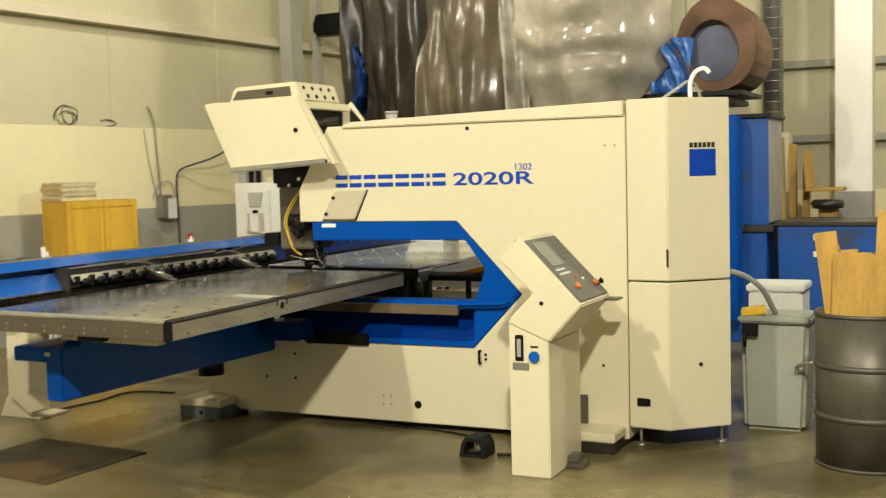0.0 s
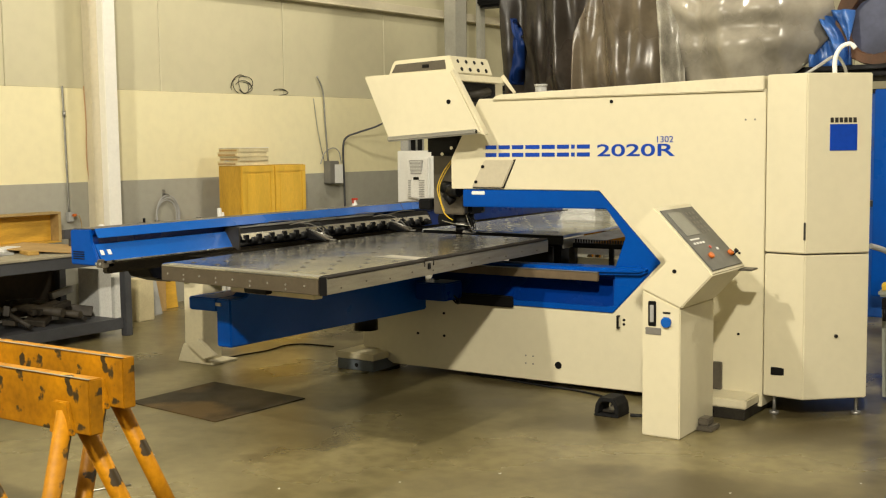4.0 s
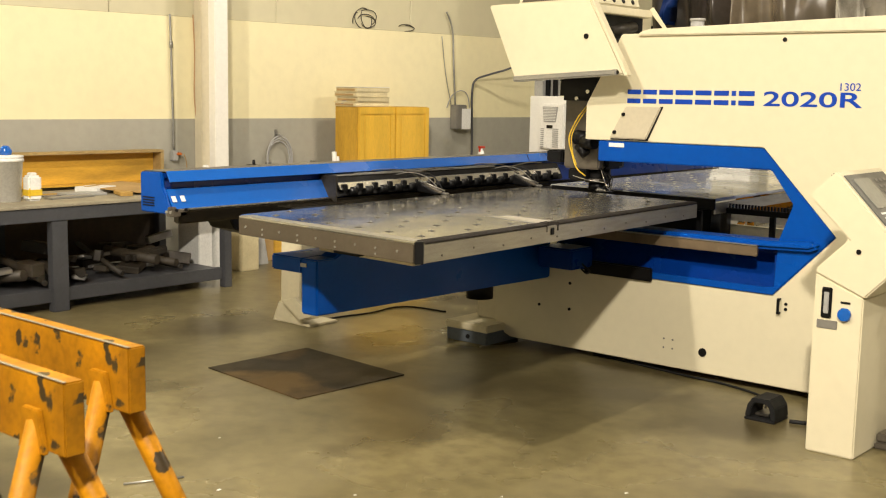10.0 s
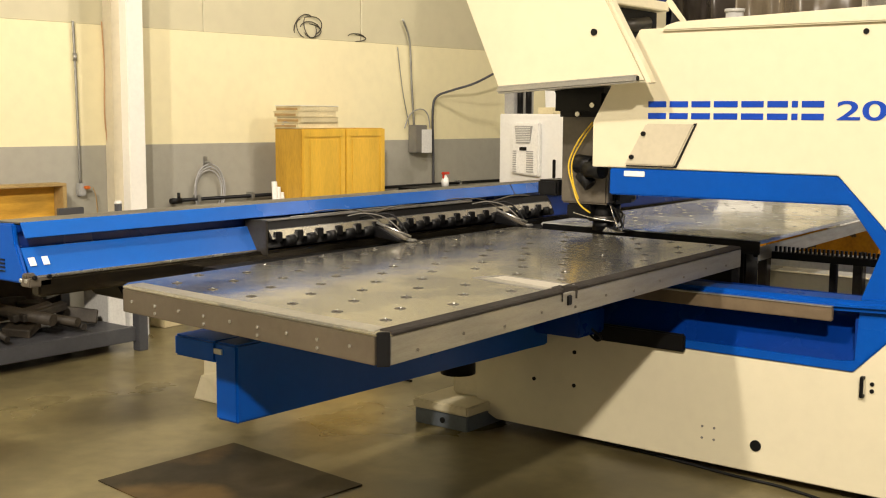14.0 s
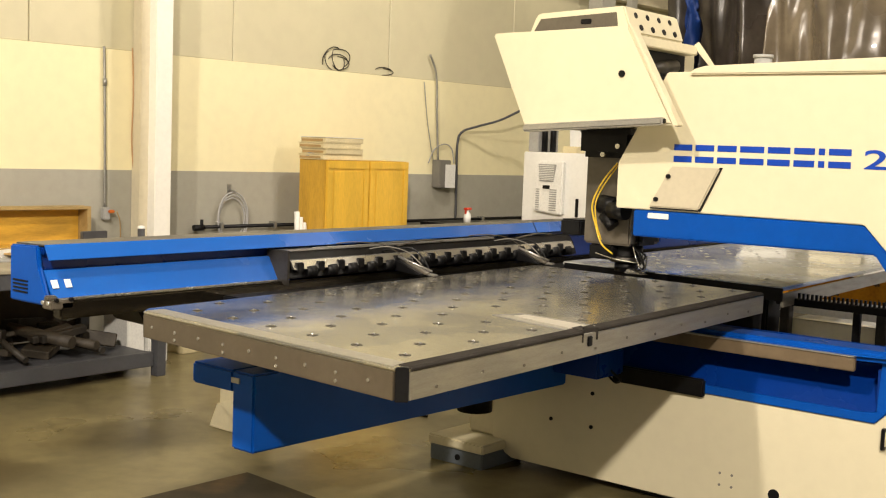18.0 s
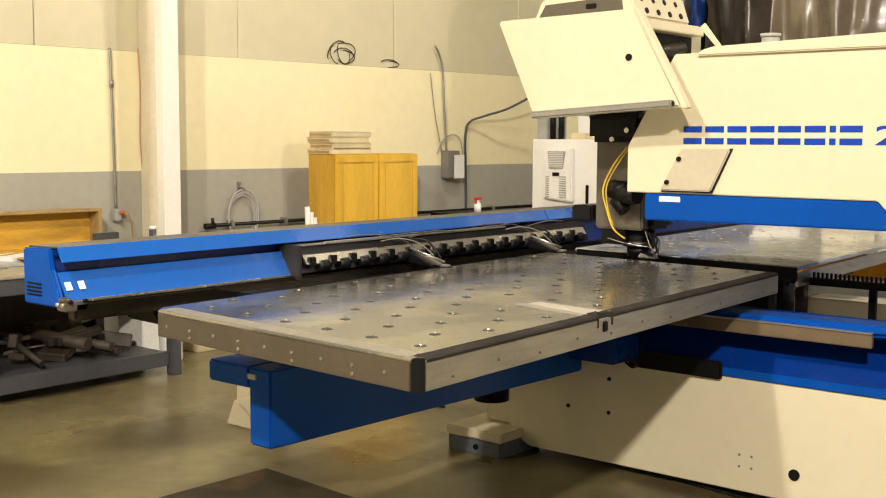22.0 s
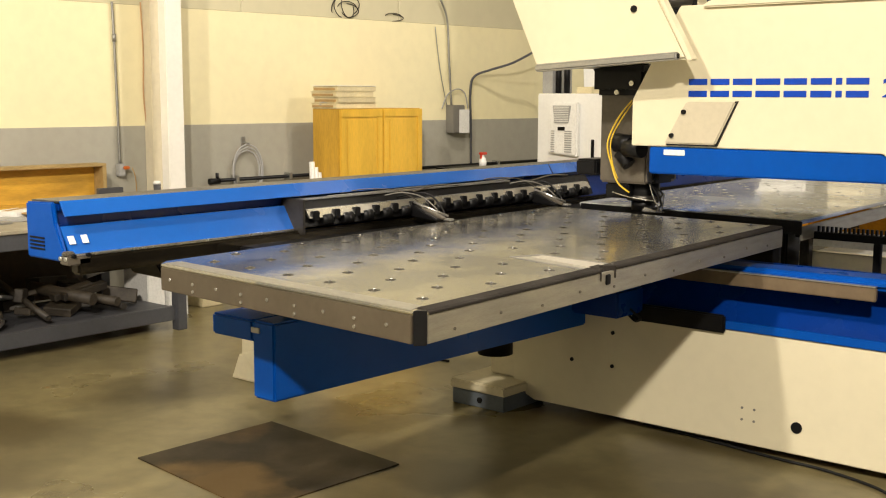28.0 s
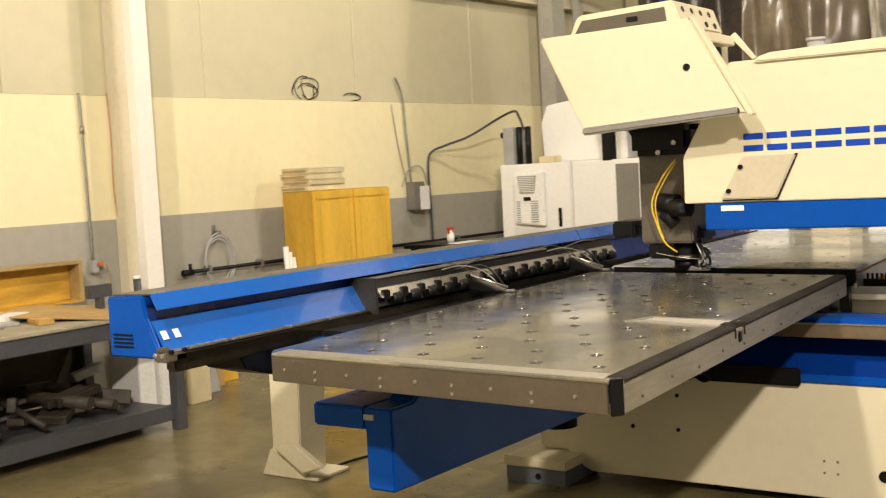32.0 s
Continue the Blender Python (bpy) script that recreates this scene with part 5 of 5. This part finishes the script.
part("trigger", join(box(-6.42, -6.38, 3.96, 4.05, 1.06, 1.085, 0.006), box(-6.41, -6.39, 3.965, 3.98, 1.02, 1.06, 0.004)), REDPL, sp)
solo("paper_sheet", box(-6.3, -6.0, 3.8, 4.2, 0.937, 0.943, 0.001), WHITEPL, "white paper lying on the low table", "paper")

# ---- stored goods behind the machine ----
pf = thing("storage_platform", (-2.3, 4.7, 0), "dark steel platform carrying wrapped goods", "platform")
part("deck", box(-5.05, -0.30, 4.5, 5.7, 2.34, 2.40, 0.01), BLACK, pf)
for x in (-5.0, -1.25):
    for y in (4.52, 5.55):
        part("post", box(x, x + 0.1, y, y + 0.1, 0, 2.34, 0.004), BLACK, pf)


def drape(x0, x1, z0, z1, y0, belly, folds, seed, sag=0.0, nx=90, nz=50, swag=0.0):
    """Hanging plastic: upright folds that fan out, with finer creases and a swelling middle."""
    r = random.Random(seed)
    ph = [r.uniform(0, 6.28) for _ in range(8)]
    bm = bmesh.new()
    grid = []
    for i in range(nx + 1):
        u = i / nx
        col = []
        for j in range(nz + 1):
            v = j / nz
            x = x0 + (x1 - x0) * u + 0.10 * math.sin(3 * v + ph[0]) * math.sin(math.pi * u)
            lowz = z0 + sag * (2 * u - 1) ** 2 * (1 if u > 0.5 else 0.2)
            z = lowz + (z1 - lowz) * v
            f = 0.10 * math.sin(folds * 6.28 * u + 1.2 * math.sin(2.5 * v + ph[1])) * (0.4 + 0.8 * (1 - v))
            f += 0.040 * math.sin(folds * 15.1 * u + 5 * v + ph[2]) + 0.012 * math.sin(folds * 31 * u - 9 * v + ph[3]) + 0.012 * math.sin(17 * v + 9 * u + ph[4])
            f += 0.05 * noise.noise(Vector((x * 3.2, z * 1.6, seed))) + 0.016 * noise.noise(Vector((x * 9, z * 6, seed)))
            f += swag * math.sin(15 * math.hypot(x + 1.55, z - 4.5) + 4 * noise.noise(Vector((x * 1.3, z * 1.3, seed)))) * (0.4 + 0.6 * u)
            y = y0 - belly * math.sin(math.pi * u) * (0.5 + 0.5 * math.sin(math.pi * min(1, v * 0.9 + 0.1))) + f
            if v < 0.12:
                y += (0.12 - v) * 2.2 * belly
            col.append(bm.verts.new((x, y, z)))
        grid.append(col)
    for i in range(nx):
        for j in range(nz):
            fc = bm.faces.new((grid[i][j], grid[i + 1][j], grid[i + 1][j + 1], grid[i][j + 1]))
            fc.smooth = True
    th = bmesh.ops.extrude_face_region(bm, geom=list(bm.faces))
    for v in [g for g in th["geom"] if isinstance(g, bmesh.types.BMVert)]:
        v.co.y += 0.012
    bmesh.ops.recalc_face_normals(bm, faces=bm.faces)
    return bm
wg = thing("wrapped_goods", (-2.4, 4.6, 2.4), "bulky goods under grey and black plastic sheeting", "wrapped goods")
part("dark_sheet", drape(-4.45, -3.15, 2.12, 4.9, 4.36, 0.22, 1.6, 3, 0.0), TARPD, wg, "black-brown plastic sheet")
part("middle_sheet", drape(-3.5, -2.2, 2.12, 4.9, 4.28, 0.25, 1.5, 5, 0.0), TARPM, wg, "brown plastic sheet")
part("front_sheet", drape(-2.50, -0.80, 2.12, 4.9, 4.30, 0.50, 1.4, 11, 0.70, 110, 80, 0.045), TARP, wg, "shiny wrinkled plastic sheet over a bulge")
part("blue_sheet", drape(-1.00, -0.62, 2.44, 2.98, 4.46, 0.04, 2.0, 21, 0.0, 24, 24), TARPB, wg, "blue tarpaulin showing under the plastic")
part("blue_edge", drape(-4.19, -4.13, 2.38, 3.1, 4.06, 0.02, 2.0, 31, 0.0, 12, 24), vmat("dark_blue_sheet", (0.002, 0.02, 0.11), 0.5, spec=0.2), wg)
part("shiny_strip", drape(-2.52, -2.22, 2.12, 4.9, 4.10, 0.05, 1.2, 41, 0.0, 36, 70), TARPS, wg, "crinkled shiny clear wrap")
ro = thing("rusty_hood", (-0.5, 4.9, 2.4), "rusty brown curved steel hood with a blue lining", "hood")
RC = (-0.40, 2.86)
ring = [(a, 1.0 + 0.10 * math.sin(a)) for a in [0.31416 * k for k in range(20)]]
outer = [(RC[0] + 0.36 * math.cos(a), RC[1] + 0.42 * math.sin(a) * q) for a, q in ring]
bm = bmesh.new()
rings = []
for f_, y in ((1.10, 4.5), (1.12, 4.52), (1.12, 5.4), (0.70, 5.4), (0.70, 4.52), (0.72, 4.5)):
    rings.append([bm.verts.new((RC[0] - (0.03 if f_ < 0.9 else 0) + (x - RC[0]) * f_, y, RC[1] - (0.05 if f_ < 0.9 else 0) + (z - RC[1]) * f_)) for x, z in outer])
rings.append(rings[0])
for a_, b_ in zip(rings, rings[1:]):
    for k in range(20):
        bm.faces.new((a_[k], a_[(k + 1) % 20], b_[(k + 1) % 20], b_[k]))
bmesh.ops.recalc_face_normals(bm, faces=bm.faces)
part("shell", bm, RUST, ro)
lin = part("lining", rod((0, 0, 0), (0, 0, 0.02), 0.29, sides=24), HOODLINE, ro)
lin.data.transform(Matrix.Translation(Vector((RC[0] - 0.03, 4.66, RC[1] - 0.05)) - ro.location) @ Matrix.Rotation(radians(90), 4, "X") @ Matrix.Translation(ro.location))
part("skid", box(-1.25, -0.13, 4.42, 5.5, 2.401, 2.445, 0.006), BLACK, ro)
solo("vent_hose", tube([(0.30, 0.42, 2.132), (0.30, 0.42, 2.24), (0.33, 0.44, 2.31), (0.38, 0.46, 2.33), (0.41, 0.47, 2.30)], 0.015), WHITEPL, "white plastic hose bend on the corner cabinet", "hose")
solo("grey_lead", tube([(0.10, 0.4, 2.135), (0.2, 0.42, 2.20), (0.28, 0.5, 2.26), (0.31, 0.6, 2.20), (0.31, 0.66, 2.135)], 0.010), VENTGREY, "grey lead looping over the corner cabinet", "cable")
solo("top_fitting", join(rod((-1.82, 0.42, 2.06), (-1.82, 0.42, 2.145), 0.042), rod((-1.82, 0.42, 2.145), (-1.82, 0.42, 2.16), 0.048), box(-1.80, -1.70, 0.38, 0.46, 2.07, 2.11, 0.02)), VENTGREY, "grey fitting on top of the machine", "fitting")
fl_ = thing("flood_light", (-6.2, 7.2, 3.78), "black flood light fixed to the wall column", "flood light")
part("head", on_wall(box(0.30, 0.75, 7.2, 7.45, 3.68, 3.98, 0.03)), BLACK, fl_)
part("arm", on_wall(box(0.22, 0.32, 7.30, 7.36, 3.75, 3.9, 0.004)), BLACK, fl_)

# right-hand corner
bb = thing("blue_collector", (-0.5, 5.0, 0), "tall blue steel collector cabinet with a ledge", "collector")
part("upper_body", box(-1.1, 0.095, 4.5, 5.3, 1.14, 2.17, 0.01), BINBLUE, bb)
part("grey_side", box(0.096, 0.10, 4.52, 5.28, 1.16, 2.15, 0.001), VENTGREY, bb)
part("cap", box(-1.13, 0.13, 4.46, 5.34, 2.171, 2.21, 0.006), BLACK, bb)
part("lower_body", box(-1.1, 0.08, 4.46, 5.3, 0.0, 1.08, 0.01), BINBLUE, bb)
part("ledge", box(-1.12, 0.15, 4.40, 5.34, 1.081, 1.139, 0.006), DARKSTEEL, bb)
part("front_duct", box(-0.32, -0.13, 4.12, 4.40, 0.25, 2.19, 0.01), BLUE, bb)
sk = thing("blue_skip", (0.9, 5.2, 0), "blue steel waste skip with white stencilled marks", "skip")
part("body", prism([(0.19, 0.05), (2.4, 0.05), (2.4, 1.13), (0.17, 1.13)], "y", 4.55, 5.6, 0.01), BINBLUE, sk)
part("rim", box(0.15, 2.42, 4.52, 5.63, 1.131, 1.165, 0.006), DARKSTEEL, sk)
part("runner", box(0.3, 2.3, 4.6, 4.7, 0.0, 0.05, 0.003), BLACK, sk)
for x, z, w_ in ((0.50, 0.99, 0.06), (0.50, 0.83, 0.12)):
    part("stencil_bar", box(x, x + w_, 4.545, 4.549, z, z + 0.055, 0), WHITEPL, sk)
dc = thing("spiral_duct", (-0.26, 7.0, 2.1), "galvanised spiral duct rising along the wall", "duct")
part("pipe", rod((-0.26, 7.0, 2.1), (-0.26, 7.0, 7.0), 0.115, sides=24), GALV, dc)
for k in range(16):
    part("seam", lathe([(0.114, 0), (0.121, 0.006), (0.114, 0.012)], (-0.26, 7.0, 2.2 + k * 0.12), 24), GALV, dc)
pn = thing("two_tone_panel", (-0.2, 6.9, 0), "cream panel with a grey lower part below the duct", "panel")
part("lower", box(-0.36, -0.06, 6.8, 7.1, 0, 1.40, 0.005), COLGREY, pn)
part("upper", box(-0.36, -0.06, 6.8, 7.1, 1.40, 2.08, 0.005), CREAM2, pn)
for k, (xa, xb) in enumerate(((-0.02, 0.03), (0.05, 0.12), (0.14, 0.19))):
    solo("timber_plank", turned(box(-0.035, 0.035, -0.06, 0.06, 0, 2.02 - 0.08 * k, 0.003), pose(xa + 0.03, 6.1 + 0.1 * k, 0, -3, -2 + 1.5 * k, 0)), TIMBER, "raw timber plank leaning behind the skip", "plank", "leaning planks")
pl = thing("broken_chair", (0.45, 6.2, 1.0), "curved wooden seat frame on top of scrap", "chair frame")
part("seat", box(0.22, 0.62, 6.0, 6.4, 1.42, 1.46, 0.01), TIMBER, pl)
part("back", prism([(0.22, 1.46), (0.30, 1.46), (0.26, 1.8), (0.20, 1.78)], "y", 6.05, 6.35, 0.008), TIMBER, pl)
part("shell", lathe([(0.05, 0), (0.16, 0.02), (0.18, 0.07), (0.15, 0.11)], (0.45, 6.1, 1.22), 18), DARKSTEEL, pl)
part("prop", box(0.35, 0.55, 6.1, 6.3, 0.0, 1.22, 0.006), TIMBER, pl)
dr = thing("steel_drum", (1.375, 0.08, 0), "dull grey open steel drum filled with timber scraps", "drum")
part("shell", lathe([(0.283, 0.0), (0.283, 0.862), (0.272, 0.862), (0.272, 0.70)], (1.375, 0.08, 0), 48), DRUM, dr)
for z in (0.292, 0.577):
    part("hoop", lathe([(0.2835, -0.018), (0.290, -0.012), (0.2945, -0.004), (0.2945, 0.004), (0.290, 0.012), (0.2835, 0.018)], (1.375, 0.08, z), 48), DRUM, dr)
part("bottom_rim", lathe([(0.2835, 0.0), (0.290, 0.002), (0.291, 0.016), (0.2835, 0.022)], (1.375, 0.08, 0), 48), DRUM, dr)
part("top_rim", lathe([(0.2835, 0.855), (0.2915, 0.860), (0.2925, 0.872), (0.286, 0.879), (0.274, 0.877), (0.2725, 0.865)], (1.375, 0.08, 0), 48), DRUM, dr)
for k, (x, y, a, b, h, tx_, ty_) in enumerate([(1.245, -0.05, 0.12, 0.03, 0.64, 4, -7), (1.29, 0.03, 0.10, 0.04, 0.56, -3, -12), (1.35, -0.12, 0.30, 0.03, 0.52, 5, 2), (1.46, -0.04, 0.11, 0.05, 0.75, 3, 3), (1.53, 0.05, 0.08, 0.05, 0.70, -4, 7), (1.4, 0.16, 0.2, 0.03, 0.50, -8, 2), (1.3, 0.14, 0.12, 0.04, 0.52, -6, -5)]):
    solo("timber_scrap", turned(box(-a / 2, a / 2, -b / 2, b / 2, 0, h, 0.004), pose(x, y, 0.70, tx_, ty_, 0)), TIMBER, "rough timber scrap standing in the drum", "timber scrap", "scraps in the drum")
gb = thing("grey_bin", (0.75, 0.85, 0), "grey-green plastic waste bin with a flared rim", "bin")
part("body", prism([(0.56, 0.0), (0.94, 0.0), (0.97, 0.70), (0.54, 0.70)], "y", 0.72, 1.1, 0.03, 3), BINGREY, gb)
part("rim", box(0.525, 0.985, 0.705, 1.115, 0.701, 0.745, 0.012), BINGREY, gb)
part("bracket", join(box(0.56, 0.66, 0.66, 0.705, 0.62, 0.70, 0.006), rod((0.58, 0.66, 0.55), (0.58, 0.66, 0.64), 0.012)), BLACK, gb)
part("side_handle", tube([(0.90, 0.69, 0.40), (0.91, 0.64, 0.44), (0.98, 0.60, 0.47), (1.06, 0.58, 0.48)], 0.014), BRIGHT, gb)
solo("yellow_tray", turned(box(-0.08, 0.08, -0.06, 0.06, 0, 0.05, 0.008), pose(0.62, 0.78, 0.746, 0, -8, 10)), YELLOWPL, "yellow plastic tray on the rim of the bin", "tray")
solo("white_container", join(box(0.45, 0.82, 1.5, 1.9, 0.0, 0.82, 0.015), box(0.435, 0.835, 1.485, 1.915, 0.82, 0.87, 0.01)), WHITEPL, "white plastic container with a lid", "container")
solo("grey_flexible_conduit", tube([(0.545, 0.4, 1.06), (0.62, 0.5, 1.02), (0.70, 0.62, 0.93), (0.74, 0.75, 0.80), (0.75, 0.82, 0.75)], 0.018), VENTGREY, "grey flexible conduit hanging from the cabinet to the bin", "conduit")
for px, pw, ph in ((-4.05, 0.40, 0.95), (-3.35, 0.55, 1.22), (-2.72, 0.30, 1.30), (-2.30, 0.36, 1.16), (-1.75, 0.22, 1.34), (-1.45, 0.30, 1.10)):
    solo("white_pack", turned(box(-pw / 2, pw / 2, -0.15, 0.15, 0.0, ph, 0.02), pose(px, 3.98 - 0.05 * math.sin(9 * px), 0, 0, 0, 8 * math.sin(5 * px))), WHITEPL if ph < 1.3 else CREAM2, "white wrapped pack standing behind the rear table", "pack", "packs behind the table")

# litter on the floor
for x, y, a in ((-2.02, -3.16, 0.016), (-0.74, -2.0, 0.012), (-1.56, -2.81, 0.010), (-1.1, -2.4, 0.008), (-2.6, -2.7, 0.009), (0.4, -1.7, 0.010), (0.9, -1.2, 0.008)):
    solo("paper_chip", turned(box(-a * 0.6, a * 0.6, -a * 0.4, a * 0.4, 0, 0.002, 0.0005, 1), pose(x, y, 0.0, 0, 0, 200 * a * 30)), WHITEPL, "tiny white paper chip lying on the floor", "litter", "chips on the floor")
solo("thin_rod", rod((-2.36, -3.40, 0.005), (-2.25, -3.17, 0.005), 0.005), ALU, "short thin metal rod lying on the floor", "rod")
po = thing("capped_post", (-6.9, 0.543, 0), "slim dark post with a white cap beside the column", "post")
part("shaft", rod((-6.9, 0.543, 0.0), (-6.9, 0.543, 0.945), 0.028), BENCHGREY, po)
part("cap", lathe([(0.030, 0.0), (0.031, 0.012), (0.022, 0.024), (0.004, 0.027)], (-6.9, 0.543, 0.945), 16), WHITEPL, po)
